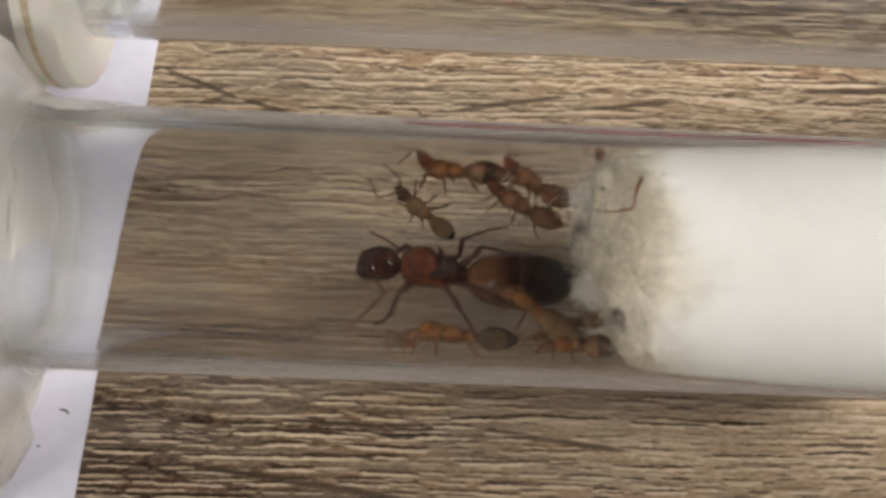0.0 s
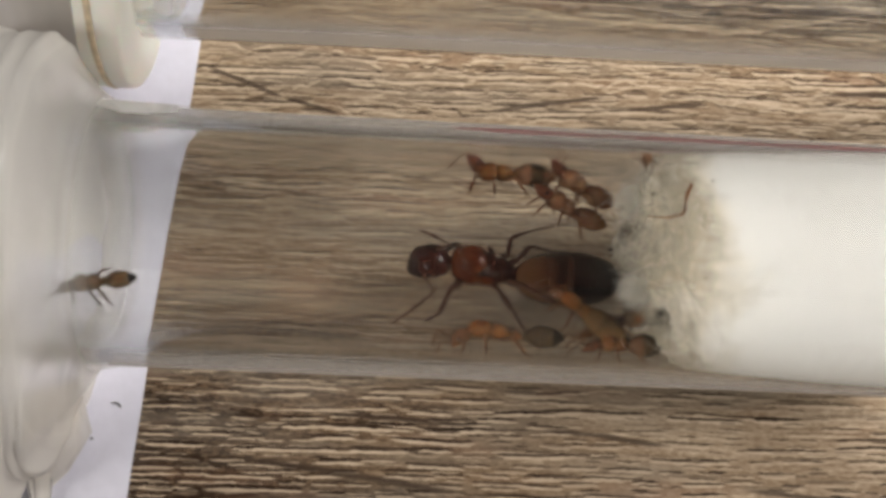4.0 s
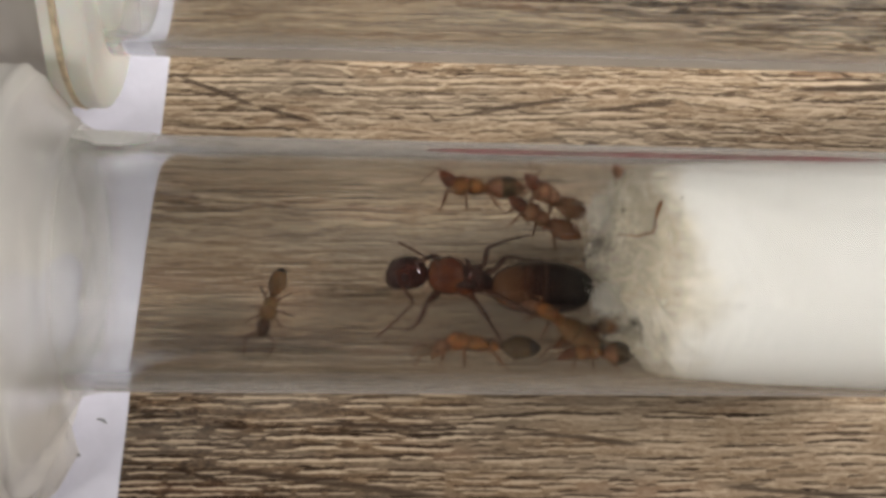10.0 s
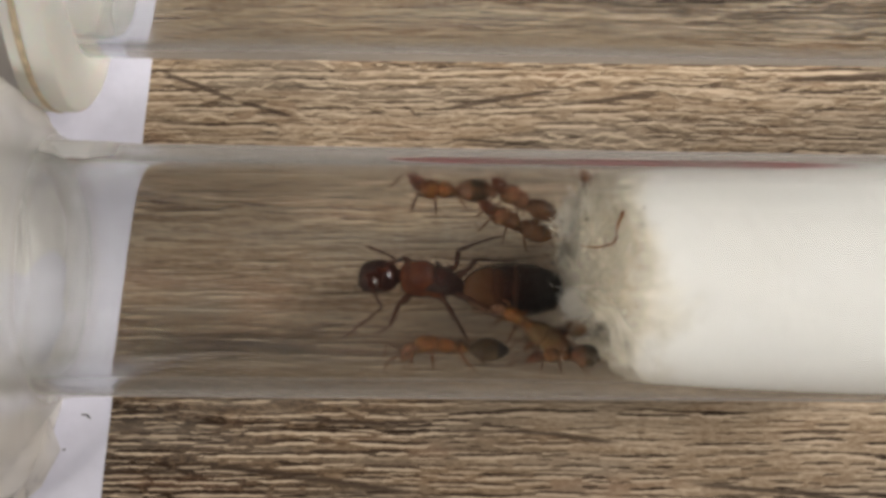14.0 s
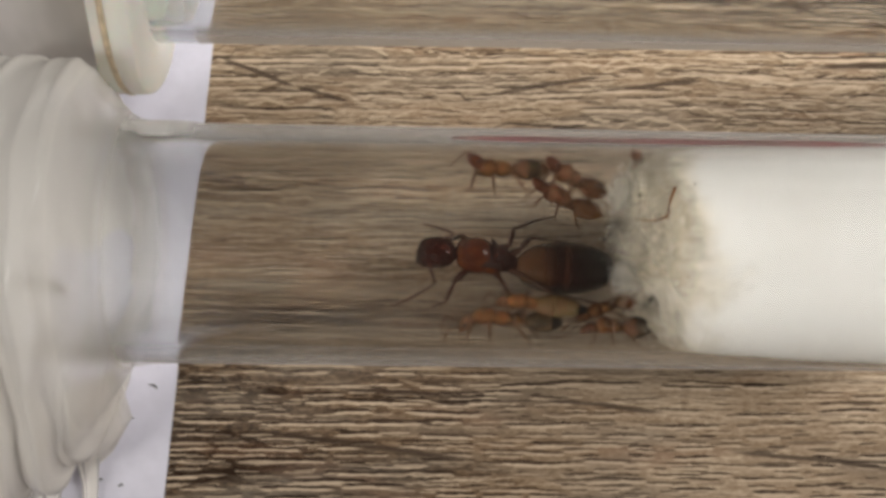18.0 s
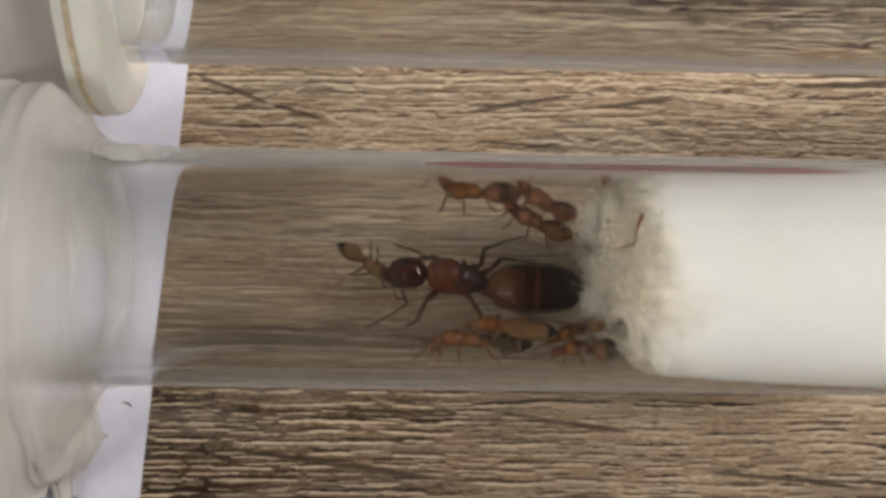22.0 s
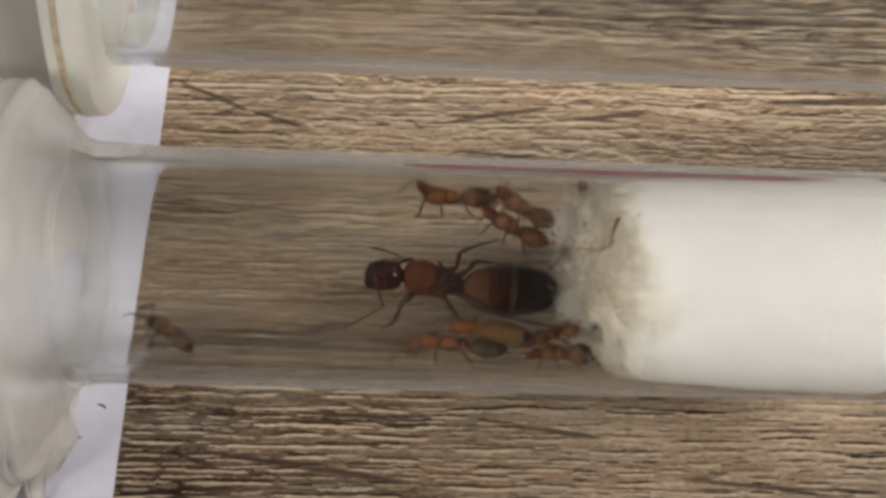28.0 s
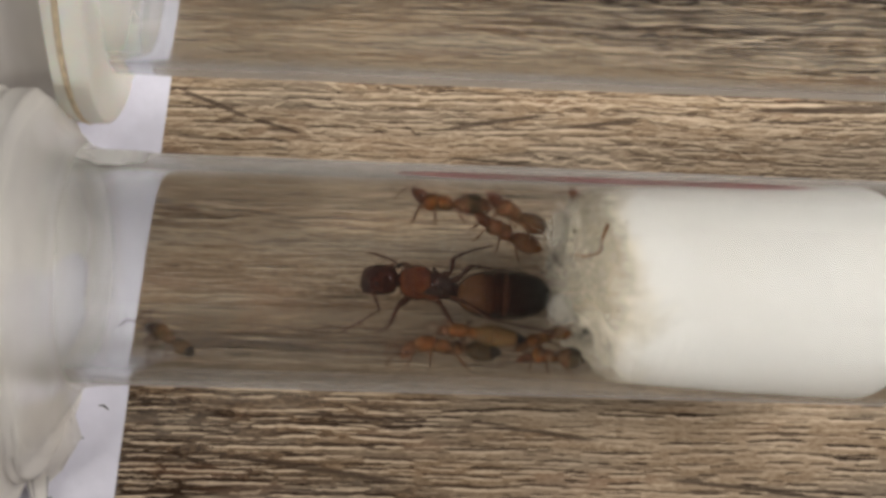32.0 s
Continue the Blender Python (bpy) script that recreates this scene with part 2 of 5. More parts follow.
        across = n.math("ADD", n.math("ADD", n.math("MULTIPLY", px, -uy), n.math("MULTIPLY", py, ux)), rag)
        a = n.math("DIVIDE", n.math("SUBTRACT", along, length * MM / 2), length * MM / 2)
        c = n.math("DIVIDE", across, w * MM)
        d = n.math("ADD", n.math("POWER", n.math("ABSOLUTE", a), 4.0), n.math("MULTIPLY", c, c))
        m = n.math("SUBTRACT", 1.35, d, clamp=True)
        total = m if total is None else n.math("MAXIMUM", total, m)
    colour = n.mix(n.math("MULTIPLY", total, 0.8), colour, (0.050, 0.032, 0.021))
    n.bump(tone, 0.00006, 0.5)
    return n.set(colour=colour, rough=n.ramp(tone, [(0.4, 0.7), (0.7, 0.55)]), gloss=0.12)


def paper_material():
    n = Nodes("white_paper")
    f = n.noise(n.place(), 900.0, 4.0, 0.6)
    n.bump(f, 0.00003, 0.4)
    return n.set(colour=n.ramp(f, [(0.3, (0.65, 0.64, 0.725)), (0.7, (0.70, 0.69, 0.78))]), rough=0.8)


def glass_material():
    n = Nodes("clear_tube_plastic")
    g = n.node("BsdfGlass")
    g.inputs["IOR"].default_value, g.inputs["Roughness"].default_value = 1.49, 0.014
    g.inputs["Color"].default_value = (0.929, 0.934, 0.934, 1)
    # very faint scratches
    b = n.node("Bump")
    n.link(n.noise(n.place((60, 900, 900)), 1.0, 2.0), b.inputs["Height"])
    b.inputs["Distance"].default_value, b.inputs["Strength"].default_value = 0.00002, 0.25
    n.link(b.outputs[0], g.inputs["Normal"])
    # a faint veil of scuffs scatters a little light
    veil = n.node("BsdfDiffuse")
    veil.inputs[0].default_value = (0.7, 0.69, 0.68, 1)
    mixed = n.node("MixShader")
    n.link(n.ramp(n.noise(n.place((0.4, 1, 1)), 260.0, 4.0, 0.65), [(0.35, 0.002), (0.7, 0.011)]), mixed.inputs[0])
    n.link(g.outputs[0], mixed.inputs[1])
    n.link(veil.outputs[0], mixed.inputs[2])
    n.link(mixed.outputs[0], n.out.inputs[0])
    return n.mat


def water_material():
    n = Nodes("water")
    return n.set(colour=(0.95, 0.97, 0.97), clear=1.0, ior=1.33, rough=0.0)


def film_material(name, colour, clear, rough=0.3, cloud=160.0, fade=None):
    """Milky see-through plastic: part of the light passes straight, part is scattered."""
    n = Nodes(name)
    c = n.noise(n.place((1, 0.35, 0.35)), cloud, 3.0, 0.55)
    tr, tl, gl, df = n.node("BsdfTransparent"), n.node("BsdfTranslucent"), n.node("BsdfGlossy"), n.node("BsdfDiffuse")
    tr.inputs[0].default_value = (0.985, 0.98, 0.97, 1)
    tl.inputs[0].default_value = (*colour, 1)
    df.inputs[0].default_value = (*colour, 1)
    gl.inputs["Roughness"].default_value = rough
    m0, m1, m2 = n.node("MixShader"), n.node("MixShader"), n.node("MixShader")
    m0.inputs[0].default_value = 0.68
    n.link(tl.outputs[0], m0.inputs[1])
    n.link(df.outputs[0], m0.inputs[2])
    share, shine = n.ramp(c, [(0.35, max(0.02, clear - 0.12)), (0.65, clear + min(0.12, clear * 0.75))]), 0.45
    if fade:
        # the film thins out towards its edge on the tube
        xyz = n.node("SeparateXYZ")
        n.link(n.place(), xyz.inputs[0])
        thin = n.math("DIVIDE", n.math("SUBTRACT", xyz.outputs[0], fade[0] * MM), (fade[1] - fade[0]) * MM, clamp=True)
        share = n.mix(n.math("POWER", thin, 0.7), share, (1.0, 1.0, 1.0))
        shine = n.math("MULTIPLY", n.math("SUBTRACT", 1.0, thin), 0.45)
    n.link(share, m1.inputs[0])
    n.link(m0.outputs[0], m1.inputs[1])
    n.link(tr.outputs[0], m1.inputs[2])
    fres = n.node("Fresnel")
    fres.inputs[0].default_value = 1.45
    n.link(n.math("MULTIPLY", fres.outputs[0], shine), m2.inputs[0])
    n.link(m1.outputs[0], m2.inputs[1])
    n.link(gl.outputs[0], m2.inputs[2])
    n.link(m2.outputs[0], n.out.inputs[0])
    return n.mat


def edge_haze_material(name, z0, z1, strong):
    """Faint pale edge haze painted on the clear wall, densest at the height z0 and gone at z1 (mm)."""
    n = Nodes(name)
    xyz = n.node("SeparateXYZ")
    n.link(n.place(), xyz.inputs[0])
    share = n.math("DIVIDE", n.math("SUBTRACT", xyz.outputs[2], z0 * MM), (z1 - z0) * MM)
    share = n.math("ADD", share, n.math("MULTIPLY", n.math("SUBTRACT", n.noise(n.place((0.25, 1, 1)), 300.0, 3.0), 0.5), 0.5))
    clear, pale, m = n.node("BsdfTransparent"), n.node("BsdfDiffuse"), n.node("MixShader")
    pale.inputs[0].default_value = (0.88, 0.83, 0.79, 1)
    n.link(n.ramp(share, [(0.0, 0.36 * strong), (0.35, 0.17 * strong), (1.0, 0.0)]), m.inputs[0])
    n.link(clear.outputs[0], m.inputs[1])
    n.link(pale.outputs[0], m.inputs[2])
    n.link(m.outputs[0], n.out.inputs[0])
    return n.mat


def rubber_material():
    n = Nodes("cream_rubber")
    c = n.noise(n.place(), 240.0, 4.0, 0.6)
    n.bump(c, 0.00005, 0.3)
    return n.set(colour=n.ramp(c, [(0.3, (0.86, 0.845, 0.77)), (0.7, (0.90, 0.88, 0.81))]), rough=0.45, skin=0.25, skin_scale=0.002)


def cotton_material(thin):
    """Dense white cotton, thin and stained at the end where the ants live."""
    n = Nodes("thin_stained_cotton" if thin else "white_cotton")
    xyz = n.node("SeparateXYZ")
    n.link(n.place(), xyz.inputs[0])
    big = n.noise(n.place((1, 1, 1)), 190.0, 3.0, 0.55)
    small = n.noise(n.place((0.7, 1, 1)), 1100.0, 4.0, 0.65)
    depth = n.math("ADD", n.math("DIVIDE", n.math("SUBTRACT", xyz.outputs[0], 11.8 * MM), 7.2 * MM), n.math("MULTIPLY", n.math("SUBTRACT", big, 0.5), 1.3))
    colour = n.ramp(depth, [(0.14, (0.78, 0.71, 0.58)), (0.36, (0.84, 0.77, 0.63)), (0.6, (0.90, 0.85, 0.74)), (0.88, (0.93, 0.915, 0.88))])
    warm = n.noise(n.place((1, 1, 1), (3, 1, 2)), 70.0, 2.0)
    colour = n.mix(n.ramp(warm, [(0.45, 0.0), (0.75, 0.5)]), colour, (0.90, 0.865, 0.80))
    # brown and grey smudges left by the ants near the front
    smudge = n.noise(n.place((1, 1, 1), (5, 2, 7)), 330.0, 3.0, 0.6)
    near = n.ramp(depth, [(0.2, 1.0), (0.7, 0.0)])
    colour = n.mix(n.math("MULTIPLY", n.ramp(smudge, [(0.53, 0.0), (0.70, 0.34)]), near), colour, (0.33, 0.24, 0.14))
    alpha = n.ramp(n.math("ADD", n.math("MULTIPLY", depth, 1.0), n.math("MULTIPLY", n.math("SUBTRACT", small, 0.5), 0.7)), [(0.0, 0.07), (0.25, 0.24), (0.48, 0.48), (0.70, 0.85), (0.9, 1.0)])
    n.bump(n.math("ADD", small, big), 0.00012, 0.25)
    n.set(colour=colour, rough=1.0, gloss=0.05)
    # light soaks through the fluff, and where it is thin one sees through
    through_light, clear = n.node("BsdfTranslucent"), n.node("BsdfTransparent")
    n.link(colour, through_light.inputs[0])
    m0, m1 = n.node("MixShader"), n.node("MixShader")
    n.link(n.ramp(depth, [(0.5, 0.6), (0.95, 0.42)]), m0.inputs[0])
    n.link(n.bsdf.outputs[0], m0.inputs[1])
    n.link(through_light.outputs[0], m0.inputs[2])
    n.link(alpha, m1.inputs[0])
    n.link(clear.outputs[0], m1.inputs[1])
    n.link(m0.outputs[0], m1.inputs[2])
    n.link(m1.outputs[0] if thin else m0.outputs[0], n.out.inputs[0])
    return n.mat


def fibre_material():
    n = Nodes("cotton_fibre")
    r = n.node("NewGeometry").outputs["Random Per Island"]
    return n.set(colour=n.ramp(r, [(0.0, (0.55, 0.46, 0.34)), (0.3, (0.78, 0.70, 0.57)), (1.0, (0.90, 0.87, 0.80))]), rough=0.9, gloss=0.1)


def white_fibre_material():
    n = Nodes("clean_cotton_fibre")
    r = n.node("NewGeometry").outputs["Random Per Island"]
    return n.set(colour=n.ramp(r, [(0.0, (0.78, 0.73, 0.63)), (1.0, (0.90, 0.87, 0.80))]), rough=0.9, gloss=0.1)


def chitin(name, dark, light, rough=0.06, skin=0.08, scale=900.0, thin=0.0, bands=None, gloss=0.45):
    """Glossy shell; thin shells let some light straight through; bands colour it along x (mm from the thing's base)."""
    n = Nodes(name)
    c = n.noise(n.place(), scale, 3.0, 0.6)
    colour = n.ramp(c, [(0.32, dark), (0.68, light)])
    if bands:
        xyz = n.node("SeparateXYZ")
        n.link(n.place(), xyz.inputs[0])
        along = n.math("ADD", n.math("DIVIDE", xyz.outputs[0], 8.0 * MM), n.math("MULTIPLY", n.math("SUBTRACT", n.noise(n.place(), 500.0, 3.0), 0.5), 0.06))
        colour = n.mix(n.ramp(c, [(0.3, 0.35), (0.7, 0.0)]), n.ramp(along, bands), dark)
    n.bump(n.noise(n.place((1, 1, 1), (1, 2, 3)), scale * 5, 2.0), 0.00001, 0.3)
    n.set(colour=colour, rough=rough, skin=skin, skin_scale=0.0005, coat=0.03 if gloss > 0.2 else 0.0, gloss=gloss)
    if thin:
        clear, m = n.node("BsdfTransparent"), n.node("MixShader")
        n.link(n.mix(0.5, colour, (1.0, 0.9, 0.75)), clear.inputs[0])
        n.link(n.ramp(c, [(0.3, thin * 0.5), (0.7, min(1.0, thin * 1.5))]), m.inputs[0])
        n.link(n.bsdf.outputs[0], m.inputs[1])
        n.link(clear.outputs[0], m.inputs[2])
        n.link(m.outputs[0], n.out.inputs[0])
    return n.mat


def plain(name, colour, rough=0.6, scale=1500.0, spread=0.2):
    n = Nodes(name)
    c = n.noise(n.place(), scale, 3.0)
    return n.set(colour=n.ramp(c, [(0.3, tuple(v * (1 - spread) for v in colour)), (0.7, tuple(min(1, v * (1 + spread)) for v in colour))]), rough=rough)


WOOD_TONES = ((0.026, 0.0135, 0.007), (0.165, 0.107, 0.062), (0.262, 0.180, 0.111), (0.355, 0.258, 0.170), (0.62, 0.485, 0.345))
FIGURE_AND_LIGHT = ((5.0, 15.0, 60.0, 9.0, 0.06), (4.0, 5.5, 36.0, 4.0, 0.05), (-12.0, -2.5, 22.0, 5.0, -0.06), (0.0, 31.0, 50.0, 9.0, -0.07), (28.0, -13.0, 36.0, 12.0, 0.11), (-18.0, -14.0, 36.0, 14.0, -0.18), (38.0, 30.0, 40.0, 12.0, -0.22))
CRACKS = [
    (-17.5, 18.4, -11.5, 15.9, 0.22), (-11.3, 15.9, -7.2, 14.6, 0.18), (4.8, 15.4, 13.0, 16.7, 0.22), (15.0, 15.8, 20.8, 16.3, 0.18),
    (30.0, 17.5, 44.0, 18.2, 0.32), (-7.0, -8.3, 3.5, -8.9, 0.20), (8.4, -9.0, 17.0, -10.0, 0.20), (-12.0, -11.6, 3.0, -13.6, 0.24), (22.0, -12.8, 34.0, -13.9, 0.2),
]
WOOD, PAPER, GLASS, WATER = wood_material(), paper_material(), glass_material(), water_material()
FILM = film_material("milky_plastic_film", (0.97, 0.935, 0.88), 0.10, 0.18, fade=(-22.4, -18.4))
THIN_FILM = film_material("thin_milky_film", (0.94, 0.92, 0.885), 0.62, 0.2, fade=(-24.5, -18.8))
HIGHLIGHT_FILM = film_material("white_highlight_film", (0.98, 0.965, 0.94), 0.06, 0.15, fade=(-17.2, -14.4))
PLUG = film_material("thin_clear_plastic", (0.86, 0.85, 0.84), 0.80)
RUBBER, COTTON_FRONT, COTTON, FIBRE = rubber_material(), cotton_material(True), cotton_material(False), fibre_material()
FIBRE_WHITE = white_fibre_material()
EDGE_HAZE_LOW, EDGE_HAZE_HIGH = edge_haze_material("tube_edge_haze_low", -0.6, 1.5, 1.0), edge_haze_material("tube_edge_haze_high", 2.8, 6.8, 1.5)
QUEEN_RED = chitin("queen_red_brown_shell", (0.034, 0.0070, 0.0026), (0.090, 0.022, 0.0065))
QUEEN_HEAD = chitin("queen_dark_red_shell", (0.014, 0.0035, 0.0022), (0.032, 0.0075, 0.0036))
QUEEN_GASTER = chitin("queen_banded_amber_shell", (0.02, 0.008, 0.004), (0.1, 0.04, 0.014), 0.055, bands=[(0.03, (0.085, 0.032, 0.010)), (0.24, (0.066, 0.023, 0.0075)), (0.36, (0.022, 0.007, 0.0035)), (0.44, (0.019, 0.006, 0.0035)), (0.465, (0.060, 0.026, 0.013)), (0.49, (0.022, 0.008, 0.005)), (0.62, (0.009, 0.005, 0.0035)), (0.85, (0.005, 0.0038, 0.003))])
QUEEN_SCAR = chitin("queen_black_shell", (0.010, 0.006, 0.005), (0.020, 0.008, 0.005), 0.6, gloss=0.1)
BROWN = chitin("dark_brown_shell", (0.022, 0.010, 0.006), (0.06, 0.024, 0.011))
BLACK = chitin("black_shell", (0.006, 0.004, 0.003), (0.016, 0.010, 0.007), skin=0.05)
ORANGE = chitin("orange_brown_shell", (0.050, 0.016, 0.004), (0.27, 0.106, 0.028), skin=0.35, thin=0.22, scale=900.0)
RUSSET = chitin("russet_shell", (0.10, 0.040, 0.017), (0.33, 0.162, 0.084), skin=0.3, thin=0.42, scale=900.0)
HONEY = chitin("honey_yellow_shell", (0.11, 0.055, 0.020), (0.22, 0.120, 0.046), skin=0.4, thin=0.30)
TAWNY = chitin("translucent_tawny_shell", (0.075, 0.036, 0.013), (0.21, 0.120, 0.050), skin=0.3, thin=0.34)
SMOKE = chitin("smoky_grey_brown_shell", (0.020, 0.012, 0.006), (0.062, 0.035, 0.014), skin=0.1, scale=1100.0)
WORKER_HEAD = chitin("dark_russet_shell", (0.055, 0.016, 0.007), (0.13, 0.040, 0.016))
LEG_DARK = chitin("dark_leg_shell", (0.030, 0.012, 0.008), (0.06, 0.024, 0.013))
LEG_PALE = chitin("pale_amber_leg_shell", (0.050, 0.020, 0.008), (0.12, 0.050, 0.019), skin=0.2)
EYE = chitin("black_eye", (0.006, 0.005, 0.005), (0.012, 0.010, 0.010), 0.2)
BACK_FILM = film_material("hazy_plastic_film", (0.96, 0.915, 0.85), 0.45, 0.25)
RED_INK = film_material("red_ink", (0.70, 0.20, 0.24), 0.76)
TAN = plain("tan_rubber", (0.60, 0.49, 0.33), 0.6)
SPECK = plain("black_grit", (0.03, 0.028, 0.026))
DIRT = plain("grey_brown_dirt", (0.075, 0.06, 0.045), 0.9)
DIM_CEILING = plain("dim_unseen_ceiling", (0.08, 0.065, 0.053), 0.8, 20.0)
WALL_PAINT, FLOOR_BOARD = plain("matt_white_paint", (0.72, 0.70, 0.67), 0.9, 30.0, 0.04), plain("brown_floor", (0.20, 0.13, 0.08), 0.6, 12.0)


# ---- mesh helpers ----
def mesh_of(name, bm, material, smooth=True):
    data = bpy.data.meshes.new(name)
    bmesh.ops.recalc_face_normals(bm, faces=bm.faces)
    bm.to_mesh(data)
    bm.free()
    data.materials.append(material)
    if smooth:
        data.shade_smooth()
    return data


def part(name, bm, material, parent=None, label="", smooth=True):
    ob = new(name, mesh_of(name, bm, material, smooth))
    if parent:
        ob.parent = parent
    return tagged(ob, label)


def box(bm, x0, x1, y0, y1, z0, z1):
    v = [bm.verts.new((x, y, z)) for x in (x0, x1) for y in (y0, y1) for z in (z0, z1)]
    for f in ((0, 1, 3, 2), (4, 6, 7, 5), (0, 4, 5, 1), (2, 3, 7, 6), (0, 2, 6, 4), (1, 5, 7, 3)):
        bm.faces.new([v[i] for i in f])
    return bm


def loft(rings, seg=20, bm=None):
    """A closed body along x from rings of (x, half width, half height, y, z), in mm."""
    bm = bm or bmesh.new()
    made = []
    for x, w, h, yc, zc in rings:
        made.append([bm.verts.new((x * MM, (yc + w * math.cos(a)) * MM, (zc + h * math.sin(a)) * MM)) for a in (2 * math.pi * k / seg for k in range(seg))])
    for r0, r1 in zip(made, made[1:]):
        for k in range(seg):
            bm.faces.new((r0[k], r0[(k + 1) % seg], r1[(k + 1) % seg], r1[k]))
    bm.faces.new(made[0][::-1])
    bm.faces.new(made[-1])
    return bm


def egg(x0, x1, w, h, z=0.0, y=0.0, fat=0.5, n=14, seg=20, power=0.5, droop=0.0):
    """An egg from x0 to x1, widest at the share fat of its length."""
    rings = []
    for k in range(n + 1):
        u = 0.5 - 0.5 * math.cos(math.pi * k / n)
        s = u / fat / 2 if u < fat else 0.5 + (u - fat) / (1 - fat) / 2
        r = max(0.03, math.sin(math.pi * s)) ** (2 * power)
        rings.append((x0 + (x1 - x0) * u, w * r, h * r, y, z - droop * u * u))
    return loft(rings, seg)


def limb(points, radii, seg=7, bm=None):
    """A tapering tube through points in mm, rounded at each joint."""
    bm = bm or bmesh.new()
    pts = [Vector(p) * MM for p in points]
    rings = []
    for k, p in enumerate(pts):
        ahead = (pts[min(k + 1, len(pts) - 1)] - pts[max(k - 1, 0)]).normalized()
        side = ahead.cross(Vector((0, 0, 1)))
        side = side.normalized() if side.length > 1e-4 else Vector((0, 1, 0))
        up = side.cross(ahead)
        rings.append([bm.verts.new(p + (side * math.cos(a) + up * math.sin(a)) * radii[k] * MM) for a in (2 * math.pi * j / seg for j in range(seg))])
    for r0, r1 in zip(rings, rings[1:]):
        for j in range(seg):
            bm.faces.new((r0[j], r0[(j + 1) % seg], r1[(j + 1) % seg], r1[j]))
    bm.faces.new(rings[0][::-1])
    bm.faces.new(rings[-1])
    return bm


def leg_shape(points, thick):
    """Hip, knee, ankle and toe: swollen thigh, slim shin, thin jointed foot."""
    p = [Vector(q) for q in points]
    path, rad = [], []
    for k, (a, b) in enumerate(zip(p, p[1:])):
        w0, w1 = ((0.75, 1.0), (0.55, 0.8), (0.42, 0.32), (0.3, 0.22))[min(k, 3)]
        for u, w in ((0.0, w0 * 0.8), (0.12, w0), (0.5, w1 if k < 1 else (w0 + w1) / 2), (0.88, w1 * 0.8)):
            path.append(a.lerp(b, u))
            rad.append(w * thick)
    path.append(p[-1])
    rad.append(0.2 * thick)
    return limb(path, rad)


def thing(name, label, category, group="", kind=""):
    return tagged(new(name), label, category, group, kind)


# ---- the room and the table ----
def slab(name, x0, x1, y0, y1, z0, z1, material, label, parent=None):
    ob = part(name, box(bmesh.new(), x0, x1, y0, y1, z0, z1), material, parent, "", False)
    if not parent:
        tagged(ob, label, name.split("_")[0], kind="structure")
    return ob


slab("floor", -2.2, 2.2, -2.0, 2.1, -0.82, -0.75, FLOOR_BOARD, "brown wooden floor of the room")
# unseen ceiling, kept dark so the tubes mirror little light
slab("ceiling", -2.2, 2.2, -2.0, 2.1, 1.75, 1.85, DIM_CEILING, "unseen ceiling kept dark to cut reflections in the tubes")
slab("wall_south", -2.2, 2.2, -2.1, -2.0, -0.75, 1.75, WALL_PAINT, "plain white wall of the room")
slab("wall_north", -2.2, 2.2, 2.0, 2.1, -0.75, 1.75, WALL_PAINT, "plain white wall of the room")
slab("wall_west", -2.3, -2.2, -2.1, 2.2, -0.75, 1.75, WALL_PAINT, "plain white wall of the room")
slab("wall_east", 2.2, 2.3, -2.1, 2.2, -0.75, 1.75, WALL_PAINT, "plain white wall of the room")

table = thing("table", "table with a rustic brown and cream wood-grain laminate top", "table")
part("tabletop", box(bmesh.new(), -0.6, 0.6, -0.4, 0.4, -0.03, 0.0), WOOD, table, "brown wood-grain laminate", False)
for sx in (-0.55, 0.55):
    for sy in (-0.35, 0.35):
        part("leg", box(bmesh.new(), sx - 0.03, sx + 0.03, sy - 0.03, sy + 0.03, -0.75, -0.03), FLOOR_BOARD, table, "", False)

# paper sheet with a slightly uneven cut edge
bm = bmesh.new()
edge = [(-19.95 + 0.0455 * (y + 20) + 0.05 * noise.noise((y * 0.4, 3, 0)), y) for y in np.linspace(-70, 90, 81)]
low = [bm.verts.new((x * MM, y * MM, 0.00004)) for x, y in edge]
top = [bm.verts.new((x * MM, y * MM, 0.00016)) for x, y in edge]
far = [bm.verts.new((-0.16, y * MM, 0.00016)) for x, y in edge]
for k in range(len(edge) - 1):
    bm.faces.new((low[k], low[k + 1], top[k + 1], top[k]))
    bm.faces.new((top[k], top[k + 1], far[k + 1], far[k]))
tagged(part("paper_sheet", bm, PAPER, None, "", False), "white sheet of paper lying on the wooden table", "paper")


def speck(x, y, z, length, turn, size=0.07):
    pts = [(-length / 2, -0.05 * length, 0), (0, 0.12 * length, 0.02), (length / 2, -0.02, 0)]
    ob = part("grit_speck", limb(pts, [size * 0.5, size, size * 0.6], 6), SPECK)
    ob.matrix_world = pose(x * MM, y * MM, z * MM, 0, 0, turn)
    return tagged(ob, "tiny black speck of grit on white paper", "speck", "specks on the paper")


for x, y, length, turn in ((-21.1, -8.2, 0.75, -25), (-22.5, -10.6, 0.25, 20), (-24.5, -15.1, 0.3, 0), (-23.0, -15.5, 0.45, 20), (-21.4, 23.2, 0.25, 0), (-27.5, -13.8, 0.35, 10)):
    speck(x, y, 0.19, length, turn)


# ---- the test tubes ----
TUBE_POSE = pose(0, 0, 10.7 * MM, 0, 2.58, 0)
BACK_POSE = pose(0, 23.3 * MM, 10.7 * MM, 0, 2.58, 0.4)


